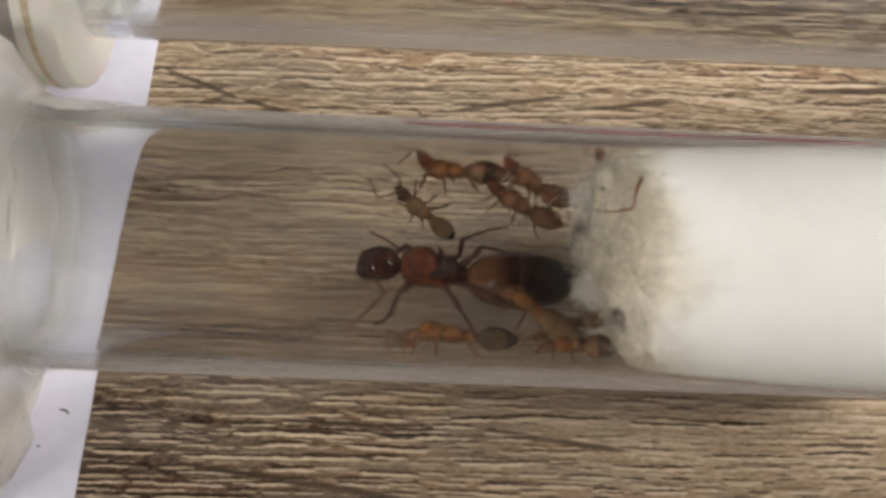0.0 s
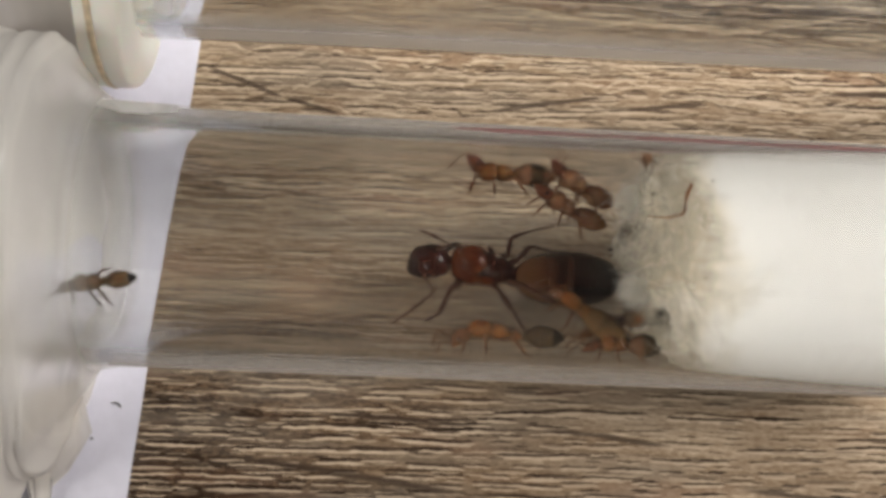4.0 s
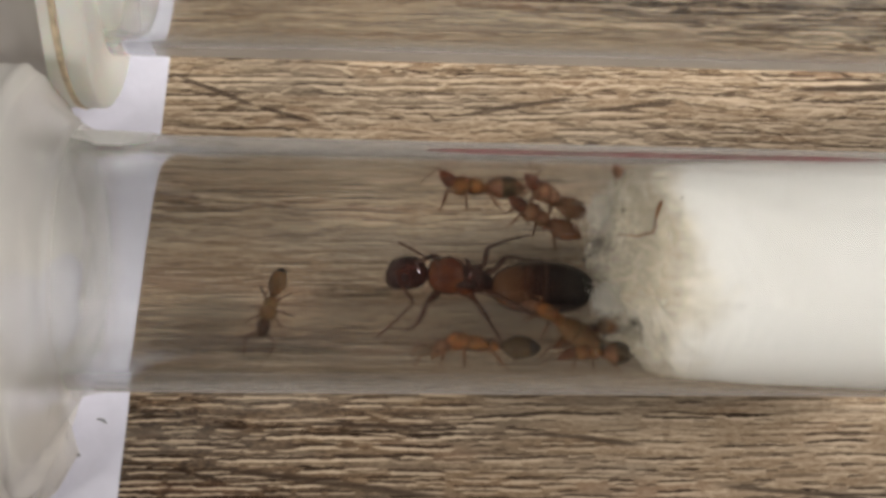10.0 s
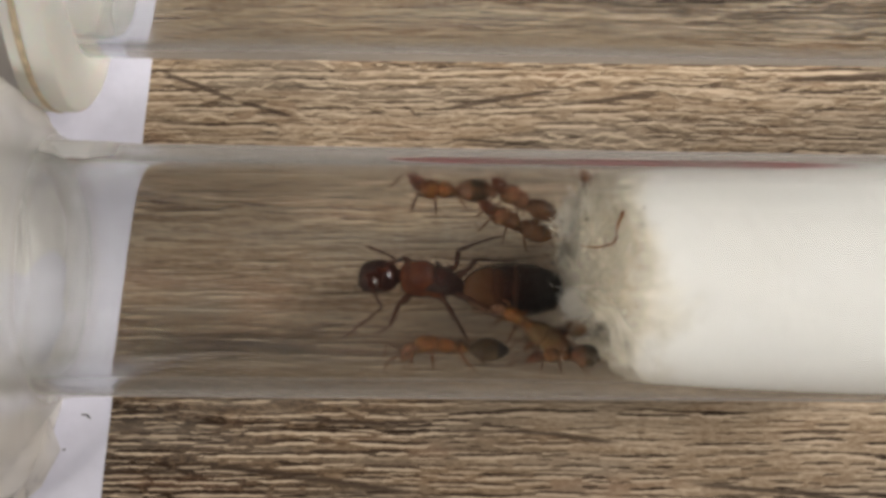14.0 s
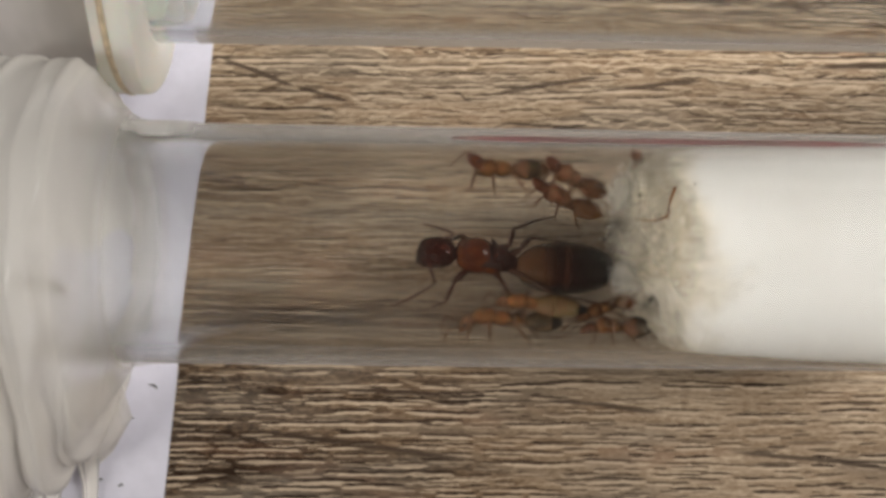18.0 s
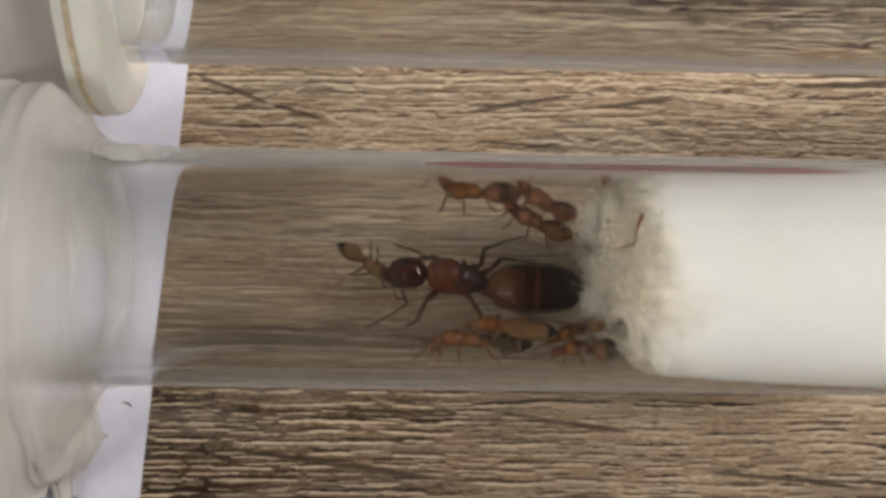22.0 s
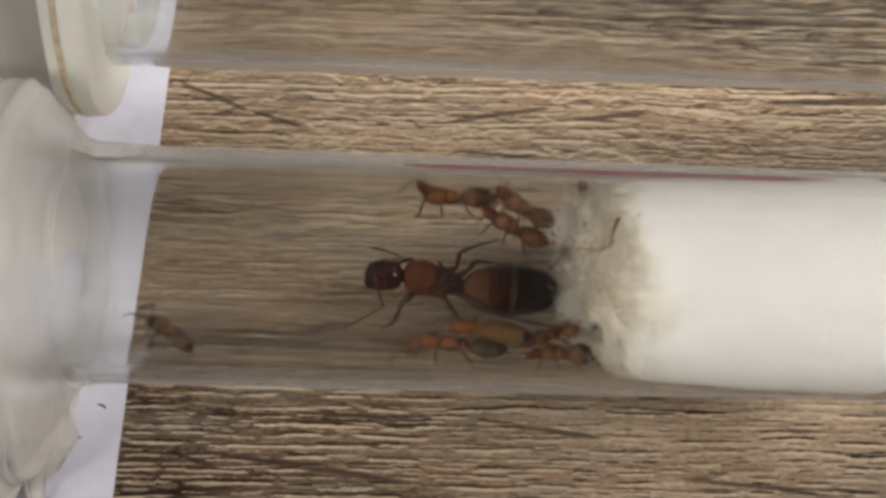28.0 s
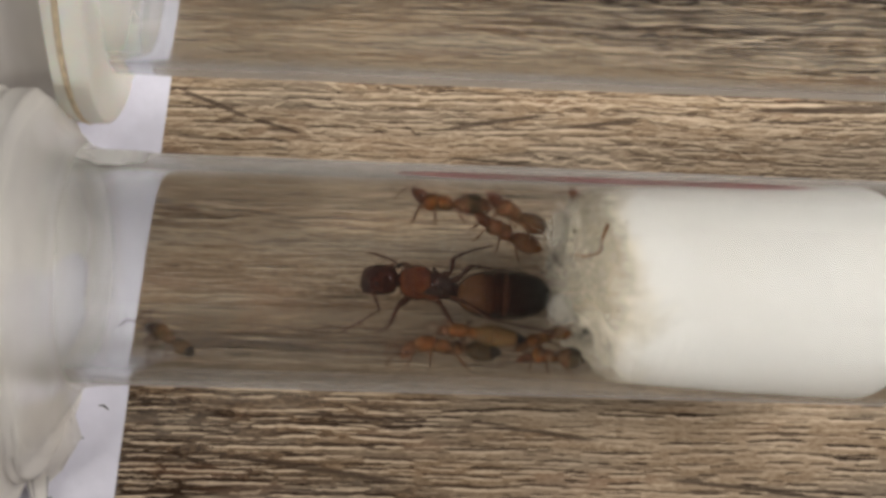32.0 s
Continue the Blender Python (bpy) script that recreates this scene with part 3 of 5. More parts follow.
def spin(profile, seg=96, bm=None, wobble=None):
    """A surface of revolution about x from (x, r) in mm; closed profiles give solids."""
    bm = bm or bmesh.new()
    rings = []
    for j, (x, r) in enumerate(profile):
        ring = []
        for k in range(seg):
            a = 2 * math.pi * k / seg
            dx, dr = wobble(j, a) if wobble else (0, 0)
            ring.append(bm.verts.new(((x + dx) * MM, (r + dr) * math.cos(a) * MM, (r + dr) * math.sin(a) * MM)))
        rings.append(ring)
    for r0, r1 in zip(rings, rings[1:]):
        for k in range(seg):
            bm.faces.new((r0[k], r0[(k + 1) % seg], r1[(k + 1) % seg], r1[k]))
    return bm, rings


def tube_shape(x0):
    prof = [(x0, 7.15), (x0 - 0.12, 7.3), (x0 - 0.15, 7.6), (x0 - 0.1, 7.88), (x0, 8.0), (x0 + 0.1, 8.0), (0, 8.0), (30, 8.0), (66.5, 8.0), (67, 8.0)]
    prof += [(67 + 8 * math.sin(a), 8 * math.cos(a)) for a in np.linspace(0.15, 1.55, 9)]
    prof += [(67 + 7.7 * math.sin(a), 7.7 * math.cos(a)) for a in np.linspace(1.55, 0.15, 9)]
    prof += [(67, 7.7), (66.5, 7.7), (36, 7.7), (30, 7.55), (24, 7.35), (18, 7.1), (14, 7.0), (0, 7.0), (x0 + 0.7, 7.0), (x0 + 0.6, 7.0)]
    bm, rings = spin(prof)
    for k in range(len(rings[0])):
        n = (k + 1) % len(rings[0])
        bm.faces.new((rings[-1][k], rings[-1][n], rings[0][n], rings[0][k]))
    return bm


def test_tube(label, m, x0):
    ob = part("test_tube", tube_shape(x0), GLASS)
    ob.matrix_world = m
    ob.visible_shadow = False
    return tagged(ob, label, "test tube", "test tubes on the table")


def tube_rim(tube, x0):
    """The thickened lip round a tube's mouth."""
    bm, rings = spin([(x0 + 0.1 + 0.32 * math.cos(a), 8.14 + 0.14 * math.sin(a)) for a in np.linspace(0, 2 * math.pi, 13)], 72)
    rim = part("rim", bm, GLASS, tube, "rounded clear lip")
    rim.visible_shadow = False


front_tube = test_tube("clear test tube with ants and a cotton plug, lying on wood", TUBE_POSE, -27.2)
back_tube = test_tube("empty clear test tube with a cream stopper, lying on wood", BACK_POSE, -22.0)

tube_rim(back_tube, -22.0)

# thin red line printed along the wall of the front tube
bm = bmesh.new()
strip = []
for k in range(41):
    x = 1.0 + 29.0 * k / 40
    half = 0.055 * math.sin(math.pi * min(1, (k + 1) / 8) / 2) * math.sin(math.pi * min(1, (41 - k) / 10) / 2)
    strip.append([bm.verts.new((x * MM, r * math.cos(a) * MM, r * math.sin(a) * MM)) for r in (8.045, 8.065) for a in (0.76 - half, 0.76 + half)])
for s0, s1 in zip(strip, strip[1:]):
    for a, b in ((0, 1), (1, 3), (3, 2), (2, 0)):
        bm.faces.new((s0[a], s0[b], s1[b], s1[a]))
part("printed_line", bm, RED_INK, front_tube, "thin faded red printed line")


# pale bands along the flanks of the tubes: light scattered at their edges, painted on
def scuffed_band(tube, a0, a1, x0, x1, haze):
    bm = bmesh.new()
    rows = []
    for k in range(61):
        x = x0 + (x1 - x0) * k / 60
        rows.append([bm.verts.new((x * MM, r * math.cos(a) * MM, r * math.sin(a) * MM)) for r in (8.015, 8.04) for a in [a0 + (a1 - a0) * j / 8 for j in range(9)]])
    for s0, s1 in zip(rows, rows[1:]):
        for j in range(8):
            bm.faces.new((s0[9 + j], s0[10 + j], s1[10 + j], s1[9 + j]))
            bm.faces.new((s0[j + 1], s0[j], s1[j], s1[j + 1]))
    band = part("scuffed_band", bm, haze, tube, "pale edge haze painted along the wall")
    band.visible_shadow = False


scuffed_band(front_tube, 2.88, 3.45, -19.0, 60.0, EDGE_HAZE_LOW)
scuffed_band(front_tube, 0.25, 1.02, -19.0, 60.0, EDGE_HAZE_HIGH)
scuffed_band(back_tube, 2.88, 3.45, -17.0, 60.0, EDGE_HAZE_LOW)

# water behind the cotton
bm, rings = spin([(37.9, 0.05), (37.9, 7.62)] + [(66.5, 7.62)] + [(66.5 + 7 * math.sin(a), 7.62 * math.cos(a)) for a in np.linspace(0.2, 1.5, 7)], 48)
water = part("tube_water", bm, WATER, None)
water.matrix_world = TUBE_POSE
water.visible_shadow = False
tagged(water, "clear water held in the closed end of the tube", "water")

# ---- the cotton plug ----
cotton = thing("cotton_plug", "white cotton plug, thin and stained yellow-brown at its end", "cotton plug")
cotton.matrix_world = TUBE_POSE
prof = [(13.9, 0.3), (13.9, 1.6), (13.95, 2.9), (14.0, 4.1), (14.05, 5.2), (14.15, 6.0), (14.4, 6.5), (15.0, 6.75), (16.2, 6.85)]
prof += [(16.2 + 17.0 * k / 70, float(np.interp(16.2 + 17.0 * k / 70, (16, 17.5, 19.5, 24, 30, 36), (6.85, 6.93, 7.03, 7.26, 7.46, 7.6)))) for k in range(1, 71)]
prof += [(33.2 + 4.0 * math.sin(a), 3.54 + 4.0 * math.cos(a)) for a in np.linspace(0.1, 1.5, 10)] + [(37.3, 1.2), (37.35, 0.1)]


def cotton_wobble(j, a):
    x, r = prof[j]
    p = Vector((x * 0.35, math.cos(a) * r * 0.35, math.sin(a) * r * 0.35))
    deep = max(0.0, min(1.0, (17.5 - x) / 4))
    lump = noise.noise(p * 1.2) * 1.5 + noise.noise(p * 3.1) * 0.7 + noise.noise(p * 7) * 0.3
    skew = deep * (-0.7 * max(0.0, math.cos(a)) - 0.4 * math.sin(a) + 2.9 * max(0.0, -math.cos(a + 0.25)) ** 2) * r / 7
    return (lump * deep * 0.75 + skew + 0.12 * noise.noise(p * 6), -0.10 * abs(noise.noise(p * 3)) - 0.05 * abs(noise.noise(p * 9)))


def plug_piece(name, first, last, material, label):
    """A stretch of the plug between two rings of its outline."""
    bm, rings = spin(prof[first:last + 1], 120, None, lambda j, a: cotton_wobble(j + first, a))
    if first == 0:
        bm.faces.new(rings[0][::-1])
    if last == len(prof) - 1:
        bm.faces.new(rings[-1])
    part(name, bm, material, cotton, label)


SEAM = next(k for k, (x, r) in enumerate(prof) if x > 20.0)
plug_piece("plug_front", 0, SEAM, COTTON_FRONT, "thin stained cotton")
plug_piece("plug_body", SEAM, len(prof) - 1, COTTON, "dense white cotton")


# looser cotton inside the front of the plug
for shrink, start, seed in ((0.86, -1.2, 3.0), (0.66, -0.5, 8.0), (0.42, 0.5, 15.0)):
    inner = [(x + start, r * shrink) for x, r in prof[:SEAM - 4]]

    def loose(j, a, inner=inner, seed=seed):
        x, r = inner[j]
        p = Vector((x * 0.4 + seed, math.cos(a) * r * 0.4, math.sin(a) * r * 0.4))
        return (1.5 * noise.noise(p) + 0.8 * noise.noise(p * 2.7) + 4.2 * max(0.0, -math.cos(a + 0.2)) ** 1.5 * r / 6, 0.5 * noise.noise(p * 1.7))
    bm, rings = spin(inner, 72, None, loose)
    bm.faces.new(rings[0][::-1])
    part("loose_cotton", bm, COTTON_FRONT, cotton, "thin loose cotton")


def fibres(count, seed, x_range, r_max, length, width):
    """Loose curling fibres as thin three-sided strands, joined."""
    rnd = random.Random(seed)
    verts, faces = [], []
    for _ in range(count):
        u = rnd.random()
        x = x_range[0] + (x_range[1] - x_range[0]) * (u ** 0.6)
        a, r = rnd.uniform(0, 2 * math.pi), r_max * math.sqrt(rnd.random())
        p = Vector((x - (r / r_max) ** 2 * -1.2, r * math.cos(a), r * math.sin(a)))
        if (x < 13.2 and abs(p.y + 0.2) < 2.4 and p.z > -5.5) or (x < 15.6 and p.y < -2.6 and rnd.random() < 0.95):
            continue
        d = Vector((rnd.gauss(0, 0.7), rnd.gauss(0, 1), rnd.gauss(0, 1))).normalized()
        steps, long = 6, rnd.uniform(*length)
        start = len(verts)
        wd = width * rnd.uniform(0.6, 1.4)
        for k in range(steps):
            side = d.orthogonal().normalized()
            up = side.cross(d)
            rr = math.hypot(p.y, p.z)
            if rr > 6.8:
                p.y, p.z = p.y * 6.8 / rr, p.z * 6.8 / rr
            w = wd * (1 - 0.7 * abs(2 * k / (steps - 1) - 1))
            for q in range(3):
                verts.append((p + (side * math.cos(q * 2.094) + up * math.sin(q * 2.094)) * w) * MM)
            d = (d + Vector((rnd.gauss(0, 0.45), rnd.gauss(0, 0.45), rnd.gauss(0, 0.45)))).normalized()
            p = p + d * long / steps
        for k in range(steps - 1):
            b = start + 3 * k
            for q in range(3):
                faces.append((b + q, b + (q + 1) % 3, b + 3 + (q + 1) % 3, b + 3 + q))
    data = bpy.data.meshes.new("loose_fibres")
    data.from_pydata(verts, [], faces)
    data.materials.append(FIBRE)
    data.shade_smooth()
    return data


fuzz = new("loose_fibres", fibres(4600, 5, (11.4, 16.6), 6.6, (1.2, 4.0), 0.010))
fuzz.parent = cotton
tagged(fuzz, "loose stained cotton fibres", kind="stuff")


def tuft(count, seed, at, size, length, width, material, label):
    """A wispy knot of tangled fibres about a place in mm."""
    rnd = random.Random(seed)
    verts, faces = [], []
    for _ in range(count):
        p = Vector(at) + Vector([rnd.gauss(0, v * 0.5) for v in size])
        d = Vector((rnd.gauss(0, 1), rnd.gauss(0, 1), rnd.gauss(0, 1))).normalized()
        start, long = len(verts), rnd.uniform(*length)
        for k in range(9):
            side = d.orthogonal().normalized()
            up = side.cross(d)
            w = width * (1 - 0.7 * abs(k / 4 - 1))
            for q in range(3):
                verts.append((p + (side * math.cos(q * 2.094) + up * math.sin(q * 2.094)) * w) * MM)
            d = (d + Vector((rnd.gauss(0, 0.75), rnd.gauss(0, 0.75), rnd.gauss(0, 0.75))) + (Vector(at) - p) * 0.5).normalized()
            p = p + d * long / 9
        for k in range(8):
            b = start + 3 * k
            faces += [(b + q, b + (q + 1) % 3, b + 3 + (q + 1) % 3, b + 3 + q) for q in range(3)]
    data = bpy.data.meshes.new("fibre_tuft")
    data.from_pydata(verts, [], faces)
    data.materials.append(material)
    data.shade_smooth()
    ob = new("fibre_tuft", data)
    ob.parent = cotton
    return tagged(ob, label, kind="stuff")


tuft(420, 21, (13.5, -1.5, -1.6), (0.9, 0.8, 0.8), (1.5, 3.8), 0.011, FIBRE_WHITE, "wispy white cotton tuft")
tuft(420, 22, (13.2, 4.0, -0.5), (1.3, 1.3, 1.0), (1.5, 4.0), 0.011, FIBRE_WHITE, "wispy white cotton tuft")
tuft(120, 23, (12.5, 1.55, 0.6), (0.75, 0.6, 0.5), (0.6, 1.6), 0.012, DIRT, "dark fuzz of debris in the cotton")
tuft(120, 24, (14.7, -3.6, -0.6), (0.8, 0.9, 0.7), (0.5, 1.4), 0.014, DIRT, "dark fuzz of debris in the cotton")
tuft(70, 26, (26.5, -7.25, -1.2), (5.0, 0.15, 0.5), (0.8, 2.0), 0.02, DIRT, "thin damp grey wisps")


# ---- stoppers ----
def flange(r, thick, x, seed, wave, seg=80, hole=0.0):
    """A soft round flange with a slightly wavy, rounded rim."""
    prof = [(x, max(hole, 0.05)), (x - 0.05, r * 0.5), (x, r * 0.8), (x + 0.1, r - 0.35), (x - 0.1, r - 0.05), (x - thick * 0.5, r), (x - thick + 0.1, r - 0.05), (x - thick, r - 0.4), (x - thick, r * 0.5), (x - thick, max(hole, 0.05))]

    def wob(j, a):
        share = (prof[j][1] / r) ** 2
        return (wave * share * (math.sin(3 * a + seed) + 0.6 * math.sin(5 * a + 2 * seed)), 0.25 * wave * share * math.sin(4 * a + seed))
    return spin(prof, seg, None, wob)[0]


stopper = thing("tube_stopper", "cream rubber stopper with a round flange in a test tube", "stopper")
stopper.matrix_world = BACK_POSE
disc = part("flange", flange(12.15, 2.6, -20.0, 0.4, 0.12), RUBBER, stopper)
disc.matrix_basis = pose(0, -0.3 * MM, 1.2 * MM, 0, 2.0, 0)
bm, rings = spin([(-21.3, 12.05), (-21.25, 12.18), (-21.45, 12.25), (-21.65, 12.19), (-21.7, 12.05)], 80)
seam = part("seam", bm, TAN, disc, "thin tan moulding seam")
bm, rings = spin([(-17.6, 0.05), (-17.6, 5.9), (-17.8, 6.5), (-18.3, 6.75), (-21.5, 6.85)], 64)
part("plug", bm, PLUG, stopper, "pale see-through plug")
sleeve_line = [(-22.7, 8.4), (-23.2, 9.6), (-24.4, 10.8), (-27.0, 11.3), (-31.0, 11.0), (-35.0, 10.2), (-38.0, 8.0), (-39.5, 4.0), (-39.8, 0.05)]
bm, rings = spin(sleeve_line, 96, None, lambda j, a: (0.5 * noise.noise((1.4 * math.cos(a), 1.4 * math.sin(a), j * 0.6)), 0.5 * noise.noise((2.2 * math.cos(a), 2.2 * math.sin(a), j * 0.5 + 9))))
part("film_sleeve", bm, BACK_FILM, stopper, "milky film sleeve behind the flange")

hood = thing("plastic_hood", "crumpled milky plastic hood wrapped over the tube mouth", "plastic cap")
hood.matrix_world = TUBE_POSE
hood_line = ((-17.2, 8.06), (-18.6, 8.14), (-19.6, 8.3), (-20.4, 8.9), (-21.1, 9.8), (-22.0, 11.2), (-23.0, 12.1), (-24.2, 12.3), (-25.5, 11.9), (-27.0, 12.3), (-28.4, 12.0), (-29.6, 10.4), (-30.5, 8.0), (-31.2, 5.0), (-31.5, 2.2), (-31.6, 0.05))
hood_prof = []
for (x0, r0), (x1, r1) in zip(hood_line, hood_line[1:]):
    hood_prof += [(x0 + (x1 - x0) * k / 6, r0 + (r1 - r0) * k / 6) for k in range(6)]


def pleats(j, a):
    """Folds that run round the mouth and draw together where the film sags to the table."""
    x, r = hood_prof[j]
    share = max(0.0, min(1.0, (r - 8.15) / 2.0)) if x > -23 else min(1.0, r / 6)
    low = max(0.0, math.cos(a - radians(209))) ** 4
    back = max(0.0, min(1.0, (-x - 20) / 6))
    draw = 1 + 2.2 * max(0.0, math.cos(a - radians(200))) ** 2
    lean = (x + 24.0) * draw - 24.0 + 0.9 * math.cos(a) * (1 + 0.12 * (x + 25)) + 0.8 * noise.noise((1.3 * math.cos(a), 1.3 * math.sin(a), x * 0.15))
    ring = 2.0 * noise.noise((lean * 0.46, 0.5 * math.cos(a), 0.5 * math.sin(a))) + 0.8 * noise.noise((lean * 1.3, 0.7 * math.cos(a), 0.7 * math.sin(a)))
    fold = noise.noise((x * 0.30, 1.6 * math.cos(a), 1.6 * math.sin(a))) * 1.1 + 0.5 * noise.noise((x * 0.9, 3.2 * math.cos(a), 3.2 * math.sin(a)))
    return (fold * share * 0.6 - 2.6 * low * back, share * (0.3 * fold + 0.55 * ring * (0.35 + 0.65 * min(1.0, (draw - 1) / 1.4))) + 7.2 * low * back * share)


bm, rings = spin(hood_prof, 128, None, pleats)
part("hood_skin", bm, FILM, hood, "milky creased plastic film")


collar = [(-19.2, 8.06), (-19.4, 8.16), (-20.4, 8.12), (-21.0, 8.3), (-21.6, 8.14), (-22.2, 8.36), (-22.9, 8.16), (-23.6, 8.4), (-24.3, 8.3)]
bm, rings = spin(collar, 96, None, lambda j, a: (0.35 * noise.noise((1.5 * math.cos(a), 1.5 * math.sin(a), 7.0)), 0.0))
sleeve = part("collar", bm, THIN_FILM, hood, "milky film collar lying on the tube")
sleeve.visible_shadow = False

# a white strip along the shoulder of the tube, added as its painted highlight
bm = bmesh.new()
rows = []
for k in range(25):
    x, u = -20.9 + 6.4 * k / 24, k / 24
    half = 0.30 * math.sin(math.pi * min(1.0, 0.12 + u * 1.2) * 0.5) * (1 - 0.75 * u ** 3)
    mid = 0.58 + 0.04 * noise.noise((x, 0, 0))
    rows.append([bm.verts.new((x * MM, (8.12 + 0.28 * math.sin(math.pi * c / 6) * (1 - u * 0.8)) * math.cos(mid - half + 2 * half * c / 6) * MM, (8.12 + 0.28 * math.sin(math.pi * c / 6) * (1 - u * 0.8)) * math.sin(mid - half + 2 * half * c / 6) * MM)) for c in range(7)])
for r0, r1 in zip(rows, rows[1:]):
    for c in range(6):
        bm.faces.new((r0[c], r0[c + 1], r1[c + 1], r1[c]))
lip = part("lip", bm, HIGHLIGHT_FILM, hood, "white film strip standing in for the tube's highlight")
lip.visible_shadow = False


def flap(points, width, seed):
    """A creased strip of film along points in mm."""
    bm = bmesh.new()
    rows = []
    for k, p in enumerate(points):
        p = Vector(p)
        d = (Vector(points[min(k + 1, len(points) - 1)]) - Vector(points[max(k - 1, 0)])).normalized()
        s = d.cross(Vector((0, 0, 1))).normalized()
        w = width[k]
        row = []
        for c in range(9):
            u = c / 4 - 1
            row.append(bm.verts.new((p + s * w * u + Vector((0, 0, 0.5 * math.sin(3 * u + seed) * w * 0.4 + 0.3 * noise.noise((k * 0.8, c * 0.7, seed))))) * MM))
        rows.append(row)
    for r0, r1 in zip(rows, rows[1:]):
        for c in range(8):
            bm.faces.new((r0[c], r0[c + 1], r1[c + 1], r1[c]))
    back = bmesh.ops.solidify(bm, geom=list(bm.faces), thickness=0.08 * MM)
    return bm


wrap = thing("plastic_wrap", "loose milky plastic strips trailing from the tube hood", "plastic film")
part("strip", flap([(-24.5, -9, 6.5), (-23.5, -11, 4.5), (-24.3, -12.6, 2.6), (-25.1, -14.0, 1.2)], [2.6, 2.1, 1.3, 0.5], 1.0), FILM, wrap)
part("strip", flap([(-25.5, -11, 4.0), (-25.2, -13, 2.2), (-25.0, -15.5, 1.0), (-24.9, -19, 0.7), (-24.6, -26, 0.6)], [1.2, 1.0, 0.6, 0.4, 0.4], 2.0), FILM, wrap)
part("strip", flap([(-30.5, -8, 7.0), (-29.0, -12, 3.6), (-28.2, -14.5, 1.6), (-28.0, -19, 0.9), (-27.6, -27, 0.7)], [1.8, 1.7, 1.3, 1.0, 1.0], 3.0), FILM, wrap)


# ---- the ants ----
def aim(head, tail, up):
    """The pose of a thing whose head points along its x, between two places in mm."""
    h, t = Vector(head), Vector(tail)
    x = (h - t).normalized()
    z = (Vector(up) - x * x.dot(Vector(up))).normalized()
    m = Matrix((x, z.cross(x), z)).transposed().to_4x4()
    return Matrix.Translation((h + t) / 2 * MM) @ m


def sliced(x0, x1, w, h, cuts, mats, parent, name, y=0.0, z=0.0, fat=0.45, flip=1, blunt=0.62):
    """An egg cut into overlapping shell rings, each a part."""
    for a, b, mat in zip(cuts, cuts[1:], mats):
        rings = []
        for k in range(9):
            u = a + (b - a) * k / 8
            s = u / fat / 2 if u < fat else 0.5 + (u - fat) / (1 - fat) / 2
            r = max(0.04, math.sin(math.pi * min(1, max(0, s)))) ** blunt
            step = 1 + (0.02 if k == 8 and b < 1 else 0.017 * k / 8 if b < 1 else 0)
            rings.append((flip * (x0 + (x1 - x0) * u), w * r * step, h * r * step, y, z))
        part(name, loft(rings, 24), mat, parent)


def jointed(name, points, shape, material, parent, label=""):
    """A limb that turns about its first point."""
    o = Vector(points[0])
    ob = part(name, shape([Vector(p) - o for p in points]), material, parent, label)
    ob.location = o * MM
    return ob


def feeler(thick):
    def shape(p):
        path, rad = [], []
        for k, (a, b) in enumerate(zip(p, p[1:])):
            for u in (0.0, 0.33, 0.66):
                path.append(a.lerp(b, u))
                rad.append(thick * (0.8 if k == 0 else 0.65 + 0.2 * k / len(p)))
        path.append(p[-1])
        rad.append(thick * 0.5)
        return limb(path, rad, 6)
    return shape


